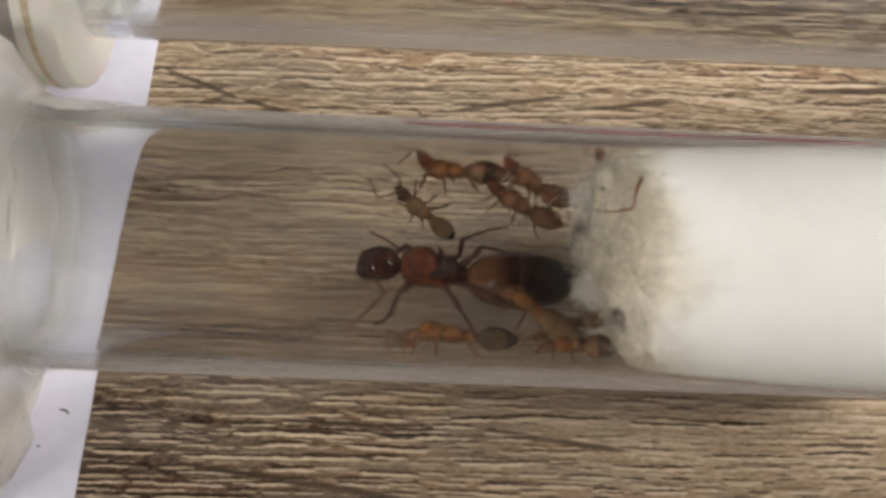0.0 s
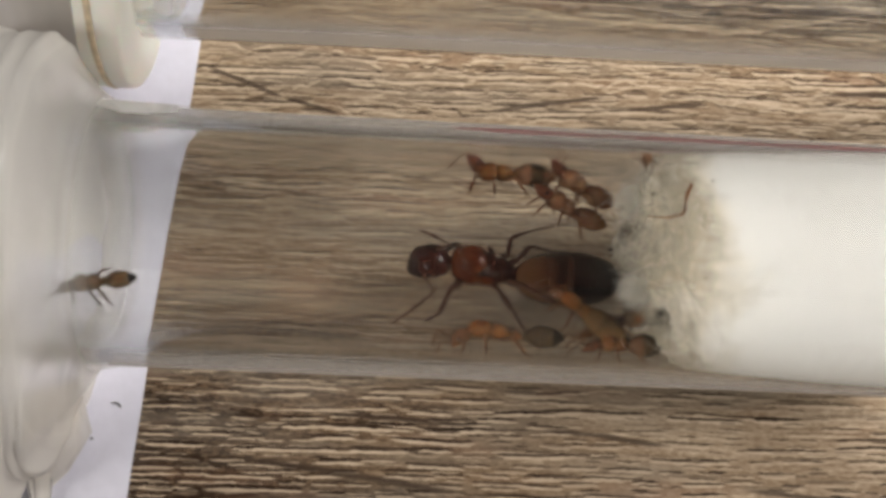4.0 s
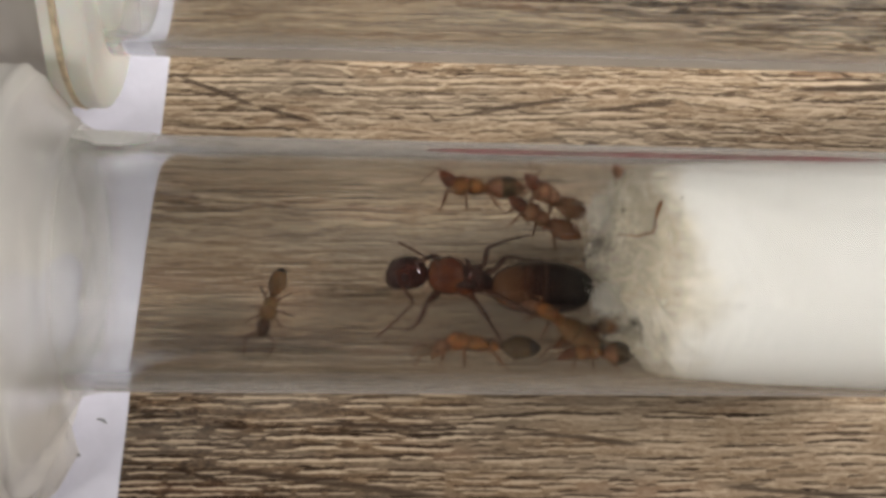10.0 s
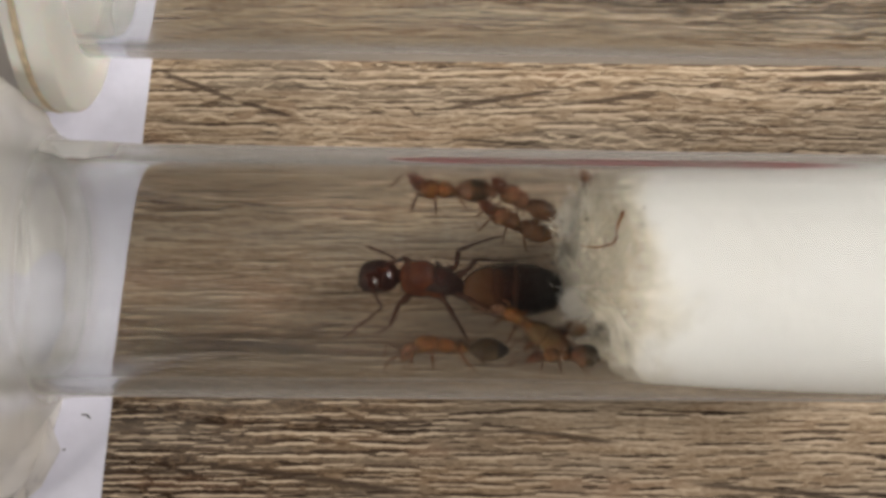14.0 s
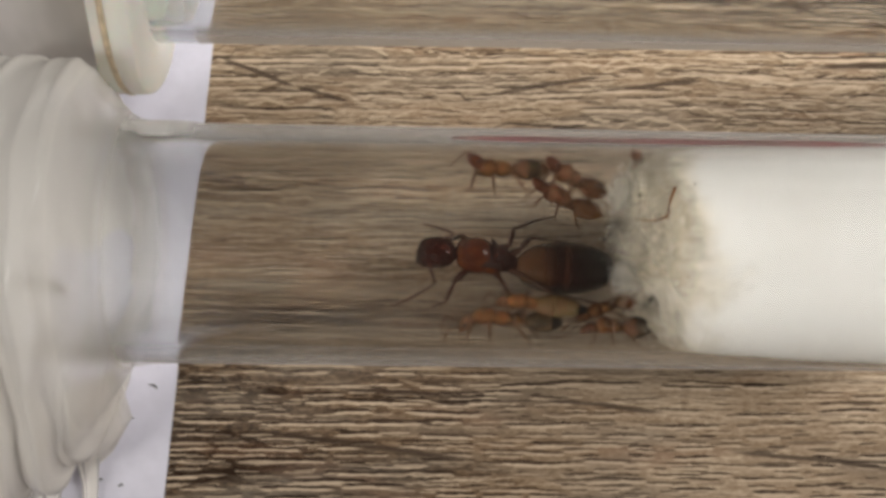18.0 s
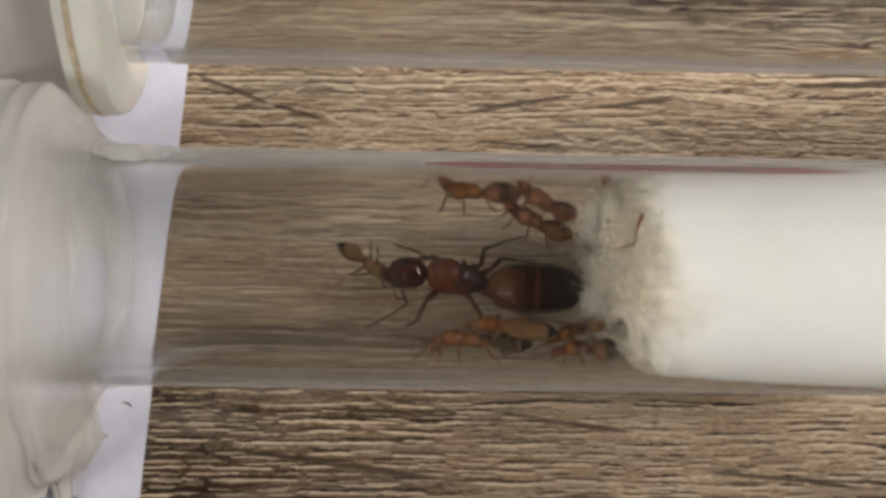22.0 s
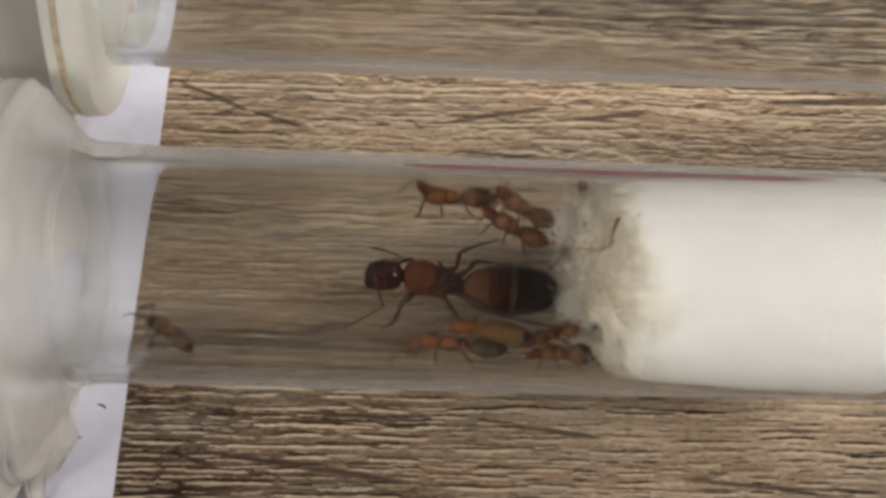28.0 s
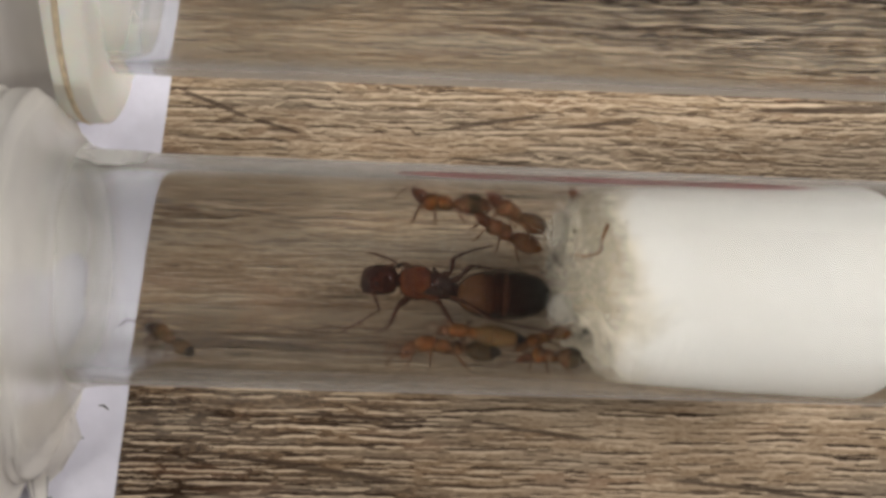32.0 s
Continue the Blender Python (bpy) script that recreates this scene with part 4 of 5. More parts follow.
def worker(label, head, tail, up, shell, gaster, tip, leg=None, seed=1, spread=1.0, tuck=1.0, nod=20, skull_size=1.0, slim=1.0, belly=1.0, waist=0.62, tip_at=0.7, group="worker ants in the tube"):
    """A worker ant about 5.2 mm long, head along +x, back along +z; the head nods about the neck."""
    rnd = random.Random(seed)
    ant = thing("worker_ant", label, "ant", group)
    ant.matrix_world = aim(head, tail, up)
    s = (Vector(head) - Vector(tail)).length / 5.2
    leg = leg or LEG_PALE

    def sc(p, f=1.0):
        return [(x * s * f, y * s * f, z * s * f) for x, y, z in p]

    def body(name, rings, mat, f=1.0, g=1.0):
        return part(name, loft([(x * s * f, w * s * g, h * s * g, 0, z * s * f) for x, w, h, z in rings], 20), mat, ant)

    k = skull_size
    skull = body("head", [(0.0, 0.13, 0.14, 0), (0.1, 0.3, 0.28, 0.02), (0.32, 0.44, 0.41, 0.03), (0.62, 0.46, 0.42, 0.02), (0.9, 0.37, 0.34, -0.02), (1.12, 0.25, 0.23, -0.05), (1.27, 0.15, 0.13, -0.07), (1.33, 0.05, 0.05, -0.08)], shell[0], k, k)
    skull.location = Vector((1.42, 0, 0.1)) * s * MM
    skull.rotation_euler = (0, radians(nod), 0)
    for side in (-1, 1):
        part("eye", egg(0.5 * s * k, 0.74 * s * k, 0.09 * s * k, 0.12 * s * k, 0.12 * s * k, side * 0.41 * s * k, n=6, seg=8), EYE, skull)
        part("mandible", limb(sc([(1.1, side * 0.16, -0.08), (1.3, side * 0.15, -0.12), (1.42, side * 0.03, -0.13)], k), [0.08 * s * k, 0.07 * s * k, 0.03 * s * k], 6), shell[0], skull)
        out, rise = rnd.uniform(0.35, 0.7), rnd.uniform(0.2, 0.6)
        jointed("antenna", sc([(0.95, side * 0.2, 0.2), (1.35, side * (out + 0.2), 0.35 + rise), (1.9, side * (out + 0.1), 0.1 + rise), (2.6, side * out, rise - 0.35)], k), feeler(0.058 * s), leg, skull)
    body("thorax", [(1.52, 0.14, 0.15, 0.05), (1.4, 0.33, 0.32, 0.09), (1.12, 0.45, 0.45, 0.15), (0.82, 0.44, 0.46, 0.18), (0.6, 0.36, 0.38, 0.16), (0.46, 0.2, 0.24, 0.12)], shell[1], 1.0, slim)
    body("thorax_rear", [(0.7, 0.2, 0.24, 0.1), (0.52, 0.34, 0.36, 0.1), (0.25, 0.37, 0.4, 0.1), (-0.05, 0.31, 0.36, 0.06), (-0.25, 0.22, 0.26, -0.02), (-0.4, 0.12, 0.13, -0.1)], shell[1], 1.0, slim)
    body("petiole", [(-0.3, 0.1, 0.1, -0.1), (-0.45, 0.2, 0.3, -0.02), (-0.56, 0.21, 0.36, 0.02), (-0.68, 0.13, 0.16, -0.06), (-0.82, 0.1, 0.1, -0.08)], shell[1], 1.0, slim)
    sliced(waist * s, 2.6 * s, 0.66 * s * belly, 0.64 * s * belly, (0.0, 0.4, tip_at, 1.0), (gaster[0], gaster[1], tip), ant, "gaster_segment", flip=-1, fat=0.42, blunt=0.58)
    for side in (-1, 1):
        for hip, foot in (((1.1, 0.22, -0.2), (1.9, 1.3)), ((0.62, 0.22, -0.22), (0.5, 1.6)), ((0.1, 0.2, -0.22), (-1.3, 1.5))):
            fx, fy = foot[0] + rnd.uniform(-0.35, 0.35), foot[1] * spread * rnd.uniform(0.8, 1.1)
            h = Vector((hip[0], side * hip[1], hip[2]))
            f = Vector((fx, side * fy, -1.05 * tuck))
            knee = h.lerp(f, 0.45) + Vector((0.1, 0, 0.6))
            ankle = h.lerp(f, 0.82) + Vector((0, 0, 0.06))
            jointed("leg", sc([h, knee, ankle, f]), lambda p: leg_shape(p, 0.105 * s), leg, ant)
    return ant


def queen_ant():
    base = Vector((5.5, 0.4, 3.7))
    ant = thing("queen_ant", "large red-brown queen ant with a dark banded glossy abdomen", "ant")
    ant.matrix_world = Matrix.Translation(base * MM)

    def rel(p):
        return [Vector(q) - base for q in p]

    def shell(name, rings, mat, parent=ant, label=""):
        return part(name, loft([(x - base.x, w, h, y - base.y, z - base.z) for x, w, h, y, z in rings], 28), mat, parent, label)

    skull = shell("head", [(-1.42, 0.3, 0.2, 0.84, 5.6), (-1.32, 0.72, 0.5, 0.85, 5.7), (-1.05, 1.02, 0.75, 0.87, 5.85), (-0.5, 1.17, 0.9, 0.9, 6.0), (0.05, 1.2, 0.95, 0.92, 6.1), (0.55, 1.15, 0.92, 0.92, 6.15), (0.95, 1.0, 0.8, 0.92, 6.1), (1.2, 0.74, 0.6, 0.91, 6.0), (1.34, 0.42, 0.4, 0.9, 5.95)], QUEEN_HEAD)
    for side in (-1, 1):
        part("eye", egg(-0.2 - base.x, 0.2 - base.x, 0.12, 0.18, 6.4 - base.z, 0.91 + side * 1.04 - base.y, n=8, seg=12), EYE, skull)
        part("mandible", limb(rel([(-1.15, 0.86 + side * 0.45, 5.4), (-1.38, 0.86 + side * 0.34, 5.2), (-1.48, 0.86 + side * 0.06, 5.1)]), [0.2, 0.16, 0.05]), QUEEN_HEAD, skull)
    shell("neck", [(1.0, 0.4, 0.36, 0.9, 5.9), (1.35, 0.46, 0.44, 0.9, 5.95), (1.7, 0.6, 0.55, 0.88, 6.0)], QUEEN_HEAD)
    shell("collar_plate", [(1.4, 0.5, 0.45, 0.88, 5.85), (1.55, 0.92, 0.8, 0.86, 5.95), (1.85, 1.18, 1.0, 0.82, 6.05), (2.3, 1.34, 1.1, 0.76, 6.1), (2.8, 1.36, 1.1, 0.7, 6.05), (3.3, 1.2, 0.95, 0.64, 5.95), (3.7, 0.8, 0.7, 0.6, 5.8)], QUEEN_RED)
    shell("thorax_front", [(1.75, 0.35, 0.4, 0.9, 6.45), (1.95, 0.75, 0.75, 0.89, 6.5), (2.3, 1.02, 0.95, 0.88, 6.58), (2.8, 1.13, 1.03, 0.84, 6.62), (3.3, 1.08, 1.0, 0.8, 6.6), (3.7, 0.92, 0.85, 0.76, 6.5), (3.95, 0.6, 0.6, 0.74, 6.35)], QUEEN_RED)
    shell("shield_plate", [(3.6, 0.4, 0.4, 0.72, 6.55), (3.8, 0.78, 0.72, 0.7, 6.6), (4.1, 0.92, 0.85, 0.66, 6.55), (4.4, 0.82, 0.78, 0.62, 6.4), (4.65, 0.5, 0.5, 0.6, 6.2)], QUEEN_HEAD)
    shell("thorax_side", [(2.9, 0.3, 0.4, 0.35, 5.5), (3.3, 0.75, 0.8, 0.3, 5.6), (3.8, 0.95, 0.9, 0.3, 5.7), (4.3, 0.85, 0.8, 0.32, 5.7), (4.7, 0.45, 0.5, 0.36, 5.6)], QUEEN_RED)
    shell("thorax_rear", [(4.2, 0.8, 0.8, 0.6, 6.0), (4.5, 1.02, 0.92, 0.56, 6.0), (4.9, 0.96, 0.88, 0.5, 5.9), (5.2, 0.7, 0.68, 0.46, 5.75), (5.45, 0.36, 0.4, 0.42, 5.55)], QUEEN_HEAD)
    shell("wing_scar", [(3.0, 0.12, 0.08, 0.0, 6.95), (3.4, 0.36, 0.18, 0.02, 7.0), (4.0, 0.52, 0.2, 0.06, 6.95), (4.5, 0.45, 0.22, 0.14, 6.65), (4.9, 0.25, 0.18, 0.2, 6.35)], QUEEN_SCAR)
    part("spine", limb(rel([(4.15, 1.3, 6.6), (3.98, 1.66, 6.75), (3.84, 1.84, 6.8)]), [0.24, 0.16, 0.04]), QUEEN_HEAD, ant)
    shell("petiole", [(5.2, 0.3, 0.3, 0.44, 5.5), (5.4, 0.5, 0.75, 0.4, 5.8), (5.55, 0.52, 0.85, 0.36, 5.9), (5.75, 0.34, 0.5, 0.32, 5.6), (5.95, 0.25, 0.28, 0.3, 5.5)], QUEEN_HEAD)
    cuts = (0.0, 0.30, 0.53, 0.76, 0.9, 1.0)
    sliced(5.75 - base.x, 12.45 - base.x, 1.92, 1.72, cuts, (QUEEN_GASTER,) * 5, ant, "gaster_segment", 0.02 - base.y, 5.75 - base.z, 0.5, 1, 0.30)
    legs = [
        [(2.6, 1.5, 5.5), (1.75, 2.2, 6.2), (1.1, 2.3, 4.6), (0.5, 2.5, 4.0)],
        [(2.3, -0.1, 5.4), (1.4, -1.2, 6.4), (0.75, -2.5, 5.0), (-0.2, -3.0, 4.6)],
        [(3.9, 1.3, 5.4), (5.2, 1.6, 5.8), (5.4, 2.75, 6.2), (7.0, 3.6, 5.6), (8.4, 4.1, 5.2)],
        [(3.9, 0.0, 5.4), (4.5, -0.9, 6.0), (5.4, -2.6, 6.8), (6.7, -5.0, 7.2), (7.2, -5.5, 7.2)],
        [(5.0, 0.9, 5.4), (5.9, 1.2, 6.2), (6.6, 1.95, 6.8), (8.4, 2.2, 5.2), (9.4, 2.4, 4.6)],
        [(5.0, -0.1, 5.4), (6.2, -0.8, 6.6), (8.2, -2.15, 6.9), (9.8, -2.5, 7.0), (14.2, -3.3, 6.8)],
    ]
    for p in legs:
        jointed("leg", rel(p), lambda q: leg_shape(q, 0.29), LEG_DARK, ant)
    feel = [jointed("antenna", rel([(-0.6, 1.35, 6.5), (1.3, 2.0, 7.2), (0.2, 2.45, 7.2), (-0.95, 2.8, 7.0)]), feeler(0.12), LEG_DARK, ant),
            jointed("antenna", rel([(-0.65, 0.35, 6.4), (0.05, -1.5, 6.4), (-1.4, -2.4, 5.9), (-2.9, -3.2, 5.4)]), feeler(0.12), LEG_DARK, ant)]
    return ant, feel


queen, queen_feelers = queen_ant()
RUST = (WORKER_HEAD, RUSSET)
upper_one = worker("russet worker ant with a greyish abdomen on the tube wall", (1.75, 6.0, 9.5), (8.05, 6.1, 9.5), (0, 0.75, 0.65), (WORKER_HEAD, ORANGE), (RUSSET, SMOKE), RUSSET, seed=3, nod=-62, spread=0.8, slim=1.35, belly=1.08, waist=0.35)
for head in upper_one.children:
    for k, ob in enumerate(c for c in head.children if c.name.startswith("antenna")):
        ob.rotation_euler = (0, radians(35 + 45 * k), 0)
upper_two = worker("russet worker ant crowding against the cotton", (7.35, 5.75, 11.0), (12.15, 4.55, 8.0), (0, 0.75, 0.65), RUST, (RUSSET, RUSSET), ORANGE, seed=4, nod=-32, spread=0.8, slim=1.45, belly=1.05, waist=0.4)
upper_three = worker("russet worker ant crowding against the cotton", (6.6, 4.85, 9.3), (11.8, 3.4, 6.8), (0, 0.7, 0.7), RUST, (RUSSET, RUSSET), ORANGE, seed=5, nod=-22, spread=0.8, slim=1.35, belly=1.02, waist=0.4)
lower_one = worker("orange worker ant with a dark grey abdomen beside the queen", (0.94, -4.2, 7.0), (8.86, -4.65, 7.0), (0, 0.8, 0.6), (RUSSET, ORANGE), (SMOKE, SMOKE), BLACK, seed=6, nod=52, skull_size=0.85, slim=0.95, belly=0.84, waist=0.9, tuck=0.75, spread=0.6)
lower_two = worker("honey-yellow worker ant with a swollen abdomen beside the queen", (3.6, -3.0, 7.6), (10.6, -3.75, 7.4), (0, 0.3, 1), (RUSSET, ORANGE), (HONEY, HONEY), BLACK, seed=7, nod=40, skull_size=0.7, slim=0.85, belly=0.92, waist=-0.35, tip_at=0.84, tuck=0.7, spread=0.7)
lower_three = worker("orange worker ant lying along the tube wall", (10.05, -5.0, 7.3), (15.1, -4.95, 7.0), (0, 0.8, 0.6), (WORKER_HEAD, ORANGE), (RUSSET, SMOKE), SMOKE, seed=8, nod=24, spread=0.8, slim=1.55, belly=1.32, waist=0.35)
lower_four = worker("honey-coloured worker ant half buried in the cotton", (9.9, -4.2, 6.4), (14.4, -2.6, 6.6), (0, 0.5, 0.8), (ORANGE, ORANGE), (HONEY, ORANGE), ORANGE, seed=9, spread=0.9, slim=1.3, belly=1.1)
tucked = worker("brown worker ant tucked into the stained cotton", (13.3, 6.0, 13.0), (15.4, 4.4, 10.0), (-0.6, -0.4, 1), (RUSSET, TAWNY), (TAWNY, HONEY), TAWNY, seed=10, nod=10, spread=0.6, slim=1.7, belly=1.3, waist=0.4)
walker = worker("small honey-brown worker ant walking along the tube", (-10, 0, 5.9), (-15.2, 0, 5.9), (0, 0, 1), (BROWN, TAWNY), (TAWNY, TAWNY), BLACK, LEG_DARK, seed=11, nod=18, slim=1.4, belly=0.95, waist=0.45, tip_at=0.76)
for head in walker.children:
    for ob in head.children:
        if ob.name.startswith("antenna"):
            ob.scale = (1.4, 1.4, 1.4)

# a shed leg caught on the cotton
shed = part("shed_ant_leg", limb([(15.3, 2.3, 16.35), (14.95, 1.5, 16.5), (14.8, 0.7, 16.6), (14.6, 0.35, 16.6), (13.7, 0.15, 16.6), (12.6, 0.3, 16.4)], [0.11, 0.13, 0.09, 0.07, 0.05, 0.03]), ORANGE)
tagged(shed, "amber-brown shed ant leg caught on the cotton", "ant leg")


def crumb(x, y, z, size, seed):
    rnd = random.Random(seed)
    bm = bmesh.new()
    bmesh.ops.create_icosphere(bm, subdivisions=2, radius=size * MM)
    for v in bm.verts:
        v.co *= 1 + 0.45 * noise.noise(v.co / MM / size * 1.3 + Vector((seed, 0, 0)))
        v.co.z *= 0.7
    ob = part("debris_crumb", bm, DIRT)
    ob.matrix_world = pose(x * MM, y * MM, z * MM, 0, 0, rnd.uniform(0, 180))
    return tagged(ob, "dark crumb of debris stuck in the cotton", "debris", "crumbs in the cotton")


for k, (x, y, z, size) in enumerate(((13.2, 2.2, 15.2, 0.1), (11.75, 1.15, 8.5, 0.15), (12.15, 1.45, 8.6, 0.14), (12.4, 1.65, 8.8, 0.1), (12.0, 3.1, 8.8, 0.12), (16.5, 2.4, 16.6, 0.07), (15.9, -3.2, 16.2, 0.07), (14.6, -3.4, 9.5, 0.16), (14.9, -2.4, 10.2, 0.13))):
    crumb(x, y, z, size, k + 1)

WALKER_ROWS = [
    (0, pose(0.00284, 0.00425, 0.00648, -37, -29, 147)),
    (0.3, pose(0.00093, 0.00437, 0.00670, -42, -26, 154)),
    (0.6, pose(-0.00164, 0.00506, 0.00781, -46, -43, 147)),
    (0.8, pose(-0.00229, 0.00570, 0.01000, -80, -52, 172)),
    (1, pose(-0.00396, 0.00570, 0.00970, -77, -39, 173)),
    (1.2, pose(-0.00502, 0.00560, 0.00920, -74, -11, 177)),
    (1.5, pose(-0.00733, 0.00520, 0.00824, -62, -2, 179)),
    (1.8, pose(-0.01154, 0.00518, 0.00839, -61, -3, 178)),
    (2.1, pose(-0.01436, 0.00514, 0.00845, -61, -5, 177)),
    (2.4, pose(-0.01619, 0.00520, 0.00864, -62, -2, 179)),
    (2.7, pose(-0.01552, 0.00520, 0.00861, -62, -2, 179)),
    (3, pose(-0.01687, 0.00426, 0.00738, -33, 34, -140)),
    (3.3, pose(-0.02150, 0.00252, 0.00633, -24, 10, -159)),
    (3.5, pose(-0.02129, 0.00072, 0.00580, -6, 3, -152)),
    (4.2, pose(-0.02250, -0.00150, 0.00601, 15, -0, 180)),
    (5, pose(-0.02760, -0.00120, 0.00612, 10, 7, 144)),
    (5.8, pose(-0.02870, 0.00030, 0.00603, -0, -3, 96)),
    (6.6, pose(-0.02870, 0.00180, 0.00630, 13, -12, 42)),
    (7.4, pose(-0.02570, 0.00280, 0.00661, 28, -0, 0)),
    (7.9, pose(-0.02002, 0.00410, 0.00736, 44, -7, 8)),
    (8.1, pose(-0.01345, 0.00331, 0.00642, 34, -3, 5)),
    (8.3, pose(-0.00887, 0.00489, 0.00780, 56, -7, 5)),
    (8.6, pose(-0.00522, 0.00419, 0.00678, 45, 4, -4)),
    (8.9, pose(-0.00313, 0.00502, 0.00775, 58, -6, 4)),
    (9.2, pose(-0.00310, 0.00487, 0.00751, 56, 0, -0)),
    (9.5, pose(-0.00595, 0.00416, 0.00679, 26, 38, -52)),
    (9.8, pose(-0.00819, 0.00271, 0.00583, -10, 25, -113)),
    (10.1, pose(-0.00983, -0.00247, 0.00578, 5, -24, -102)),
    (10.4, pose(-0.01354, -0.00337, 0.00647, 31, -18, -153)),
    (10.6, pose(-0.01290, -0.00400, 0.00690, 35, -26, -148)),
    (10.8, pose(-0.01220, -0.00420, 0.00710, -5, -45, -83)),
    (10.95, pose(-0.01190, -0.00415, 0.00705, -43, -14, -14)),
    (11.1, pose(-0.01160, -0.00400, 0.00690, -39, 19, 21)),
    (11.3, pose(-0.01100, -0.00420, 0.00710, 0, 46, 90)),
    (11.55, pose(-0.01140, -0.00480, 0.00780, 49, 28, 158)),
    (11.8, pose(-0.01277, -0.00520, 0.00849, 62, 2, 174)),
    (12, pose(-0.01555, -0.00430, 0.00755, 46, 10, 163)),
    (12.2, pose(-0.01520, -0.00500, 0.00830, 58, -2, -178)),
    (12.4, pose(-0.01530, -0.00445, 0.00770, 48, 0, 180)),
    (12.5, pose(-0.01650, -0.00440, 0.00765, 47, 7, 169)),
    (12.6, pose(-0.01880, -0.00421, 0.00745, 45, 4, 176)),
    (13, pose(-0.02300, -0.00430, 0.00776, 47, 4, 177)),
    (13.5, pose(-0.02720, -0.00370, 0.00725, 39, -0, 180)),
    (14.5, pose(-0.02860, -0.00300, 0.00683, 18, 25, 128)),
    (15.5, pose(-0.02870, -0.00120, 0.00616, -2, 11, 78)),
    (16.5, pose(-0.02870, -0.00020, 0.00604, -2, 1, 18)),
    (18.3, pose(-0.02860, -0.00240, 0.00653, -24, -4, -10)),
    (18.9, pose(-0.02580, -0.00330, 0.00693, -34, 3, 4)),
    (19.3, pose(-0.02256, -0.00306, 0.00667, -27, 16, 27)),
    (19.6, pose(-0.01697, -0.00053, 0.00559, -4, 3, 38)),
    (19.9, pose(-0.01502, 0.00055, 0.00550, 5, -3, 31)),
    (20.2, pose(-0.01168, 0.00023, 0.00533, 2, -1, 22)),
    (20.5, pose(-0.00818, 0.00158, 0.00538, 15, -4, 14)),
    (20.8, pose(-0.00391, 0.00404, 0.00658, 38, -23, 27)),
    (21.1, pose(-0.00223, 0.00432, 0.00679, 46, -13, 12)),
    (21.4, pose(-0.00186, 0.00403, 0.00648, 43, -6, 6)),
    (21.7, pose(-0.00346, 0.00233, 0.00543, 23, 5, -12)),
    (22, pose(-0.00287, 0.00173, 0.00519, 14, 10, -33)),
    (22.3, pose(-0.00232, -0.00042, 0.00492, -2, -3, -58)),
    (22.6, pose(-0.00478, -0.00252, 0.00558, 7, -24, -106)),
    (22.9, pose(-0.00449, -0.00233, 0.00548, 12, -20, -122)),
    (23.2, pose(-0.00691, -0.00350, 0.00626, 30, -22, -146)),
    (23.5, pose(-0.00753, -0.00429, 0.00699, 45, -12, -169)),
    (23.8, pose(-0.00912, -0.00441, 0.00719, 47, 11, 170)),
    (24.1, pose(-0.01166, -0.00470, 0.00766, 51, 14, 169)),
    (24.4, pose(-0.01425, -0.00283, 0.00616, 25, 14, 152)),
    (25.4, pose(-0.01720, -0.00440, 0.00754, 48, 8, 172)),
    (26.5, pose(-0.01516, -0.00404, 0.00708, 41, 15, 155)),
    (27, pose(-0.01465, -0.00436, 0.00739, 43, 23, 149)),
    (27.5, pose(-0.01451, -0.00417, 0.00718, 39, 25, 144)),
    (28, pose(-0.01487, -0.00405, 0.00708, 37, 24, 143)),
    (28.5, pose(-0.01455, -0.00429, 0.00731, 42, 23, 148)),
    (29, pose(-0.01490, -0.00404, 0.00707, 37, 25, 142)),
    (29.5, pose(-0.01450, -0.00421, 0.00722, 40, 23, 146)),
    (30, pose(-0.01446, -0.00415, 0.00716, 39, 25, 143)),
    (30.5, pose(-0.01442, -0.00419, 0.00720, 40, 24, 145)),
    (31, pose(-0.01444, -0.00435, 0.00736, 43, 23, 148)),
    (31.5, pose(-0.01504, -0.00390, 0.00695, 39, 15, 154)),
    (32, pose(-0.01487, -0.00428, 0.00731, 42, 23, 147)),
]


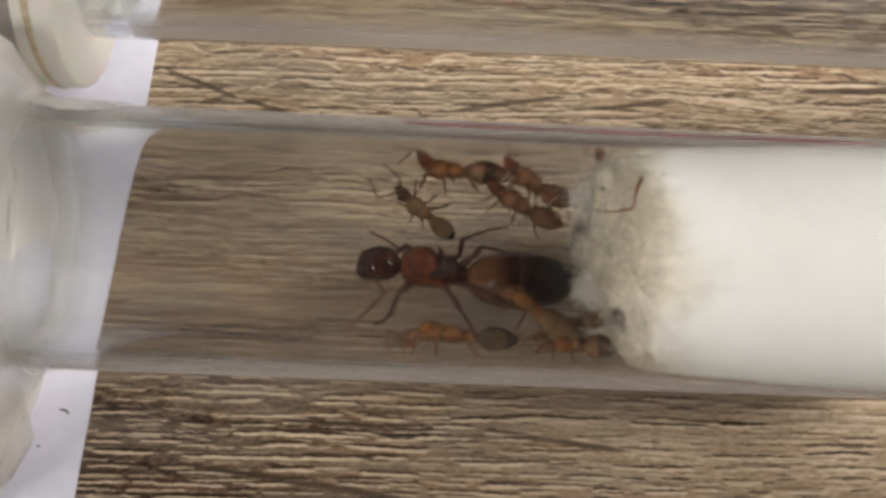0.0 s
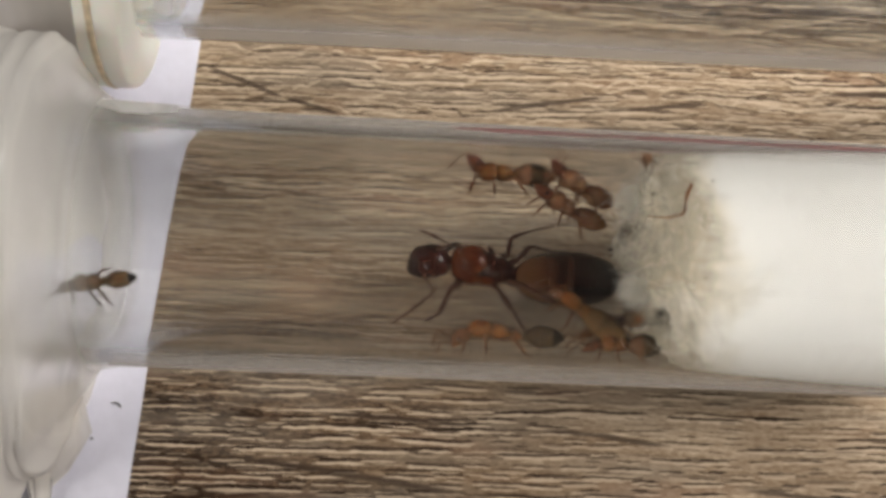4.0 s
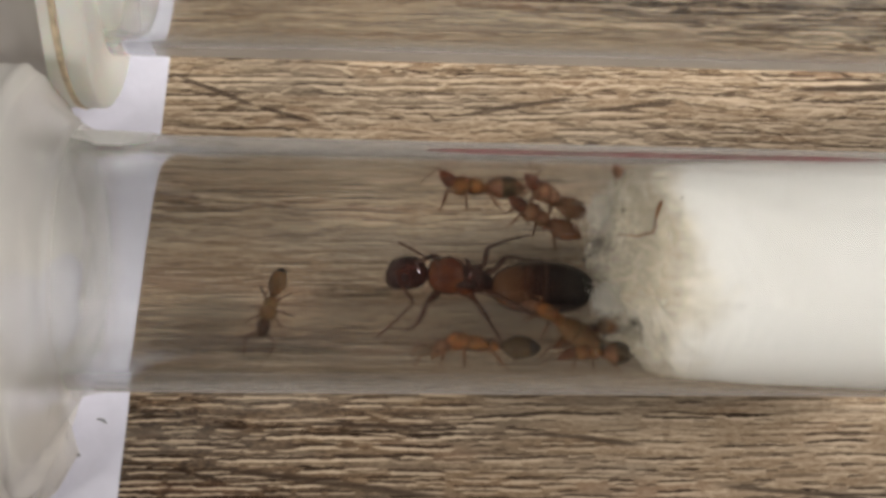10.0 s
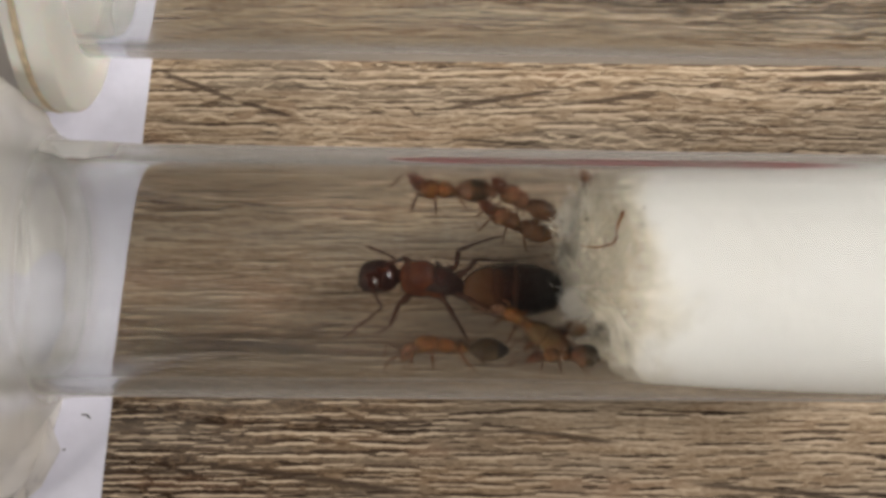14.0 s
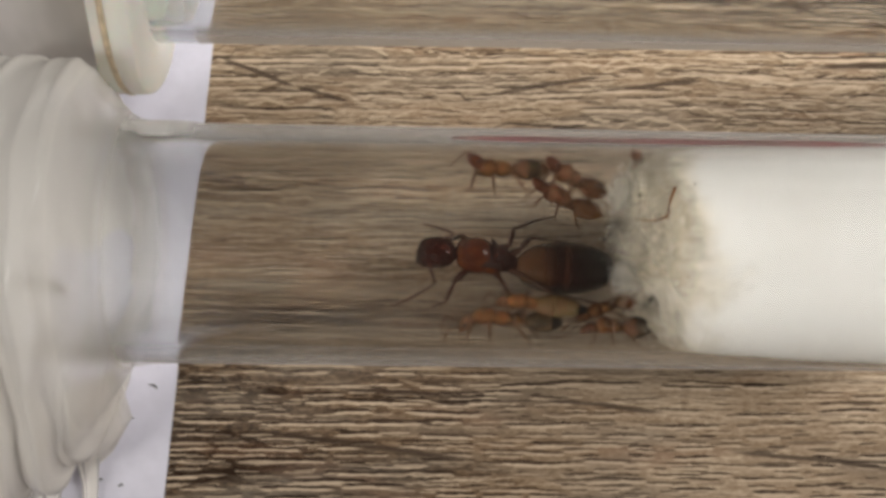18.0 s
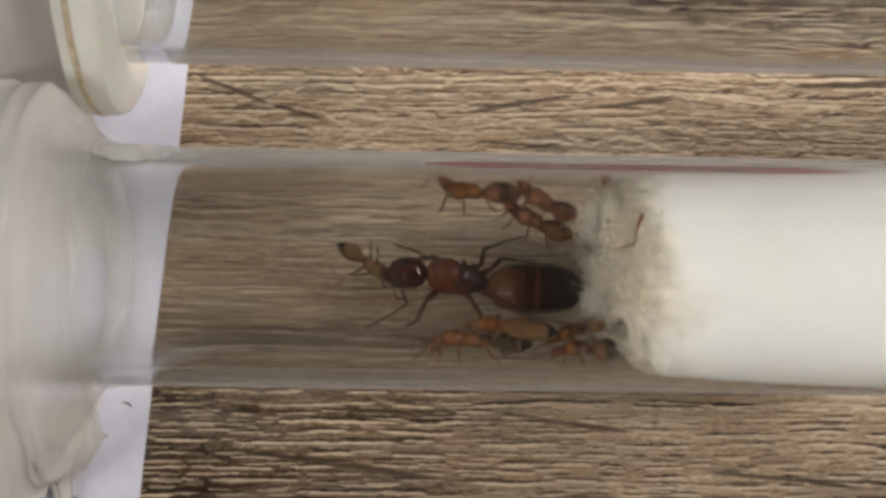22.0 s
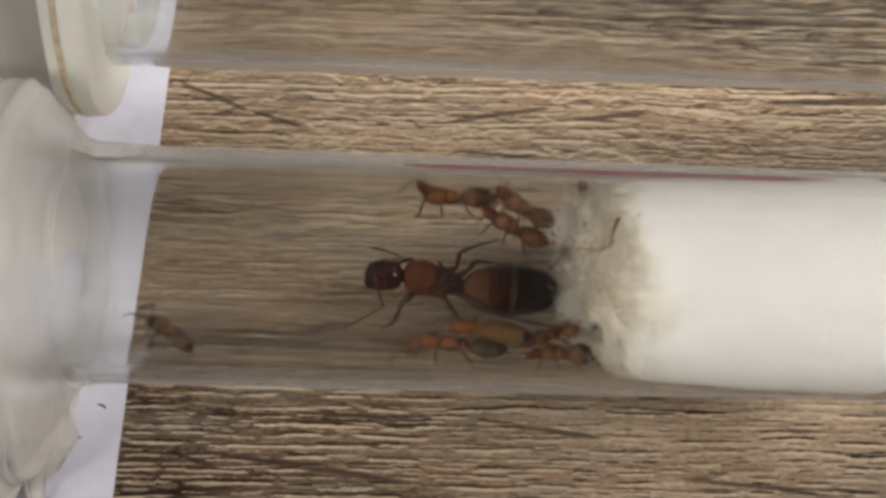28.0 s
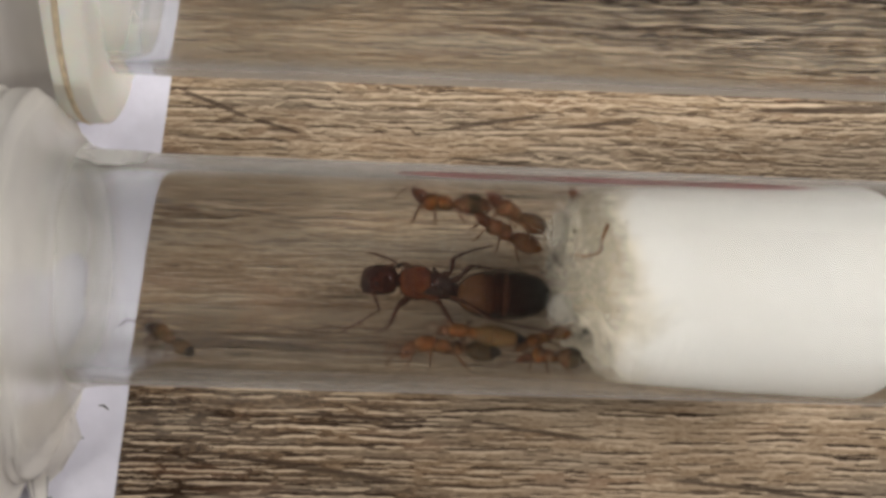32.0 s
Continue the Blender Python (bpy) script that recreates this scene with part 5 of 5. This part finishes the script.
def gait(limbs, seed):
    """Legs that swing while the ant walks; tripods alternate."""
    moving = ((0.0, 4.4), (7.0, 13.2), (18.4, 24.8))
    for k, ob in enumerate(limbs):
        home = ob.location.copy()
        rows = []
        for j in range(0, 129):
            t = j * 0.25
            busy = any(a <= t <= b for a, b in moving)
            swing = (16 if busy else 2.5) * math.sin(t * 12.9 + (k % 2) * math.pi + seed)
            rows.append((t, Matrix.Translation(home) @ pose(0, 0, 0, 0, 0, swing)))
        walk(ob, rows)


def motions():
    walk(walker, WALKER_ROWS)
    gait([c for c in walker.children if c.name.startswith("leg")], 0.4)
    # the queen shifts a little and feels about
    b = (5.5, 0.4, 3.7)
    q = [(0, -0.1, -0.15, 0.5), (3, 0.05, -0.05, 0.3), (6, 0.1, -0.1, 0), (9, 0.15, -0.05, -0.5), (13, 0.1, -0.1, 0), (16, 0.1, -0.2, -0.6), (19, 0.15, -0.3, -1.2), (23, 0.05, -0.15, -0.6), (27, 0, 0, 0), (32, 0, 0, 0)]
    walk(queen, [(t, pose((b[0] + x) * MM, (b[1] + y) * MM, b[2] * MM, 0, 0, r)) for t, x, y, r in q])
    for ob, sign in zip(queen_feelers, (1, -1)):
        home = ob.location.copy()
        walk(ob, [(t, Matrix.Translation(home) @ pose(0, 0, 0, 0, 0, sign * a)) for t, a in ((0, -14), (2, -11), (4, -8), (6, -10), (8, -15), (10, -13), (13, -9), (16, -3), (19, 3), (22, 0), (25, 3), (28, 1), (32, 0))])
    # the resting workers stir a little
    for k, ant in enumerate((upper_one, upper_two, upper_three, lower_one, lower_three, lower_four)):
        rnd, home = random.Random(50 + k), ant.matrix_world.copy()
        walk(ant, [(t, home @ pose(rnd.uniform(-0.06, 0.06) * MM, rnd.uniform(-0.05, 0.05) * MM, 0, 0, 0, rnd.uniform(-2, 2))) for t in range(0, 33, 2)])
    # one worker climbs down from the queen's abdomen to her side
    up = (0, 0.3, 1)
    early, late = (lambda dx: aim((7.6 + dx, -1.5, 8.6), (12.7 + dx, -4.6, 7.0), up)), aim((3.6, -3.0, 7.6), (10.6, -3.75, 7.4), up)
    walk(lower_two, [(0, early(0.0)), (9, early(0.1)), (13.5, early(0.1)), (15.5, aim((6.0, -2.2, 8.2), (11.8, -4.3, 7.2), up)), (17.5, late), (20, late), (32, late)])


motions()
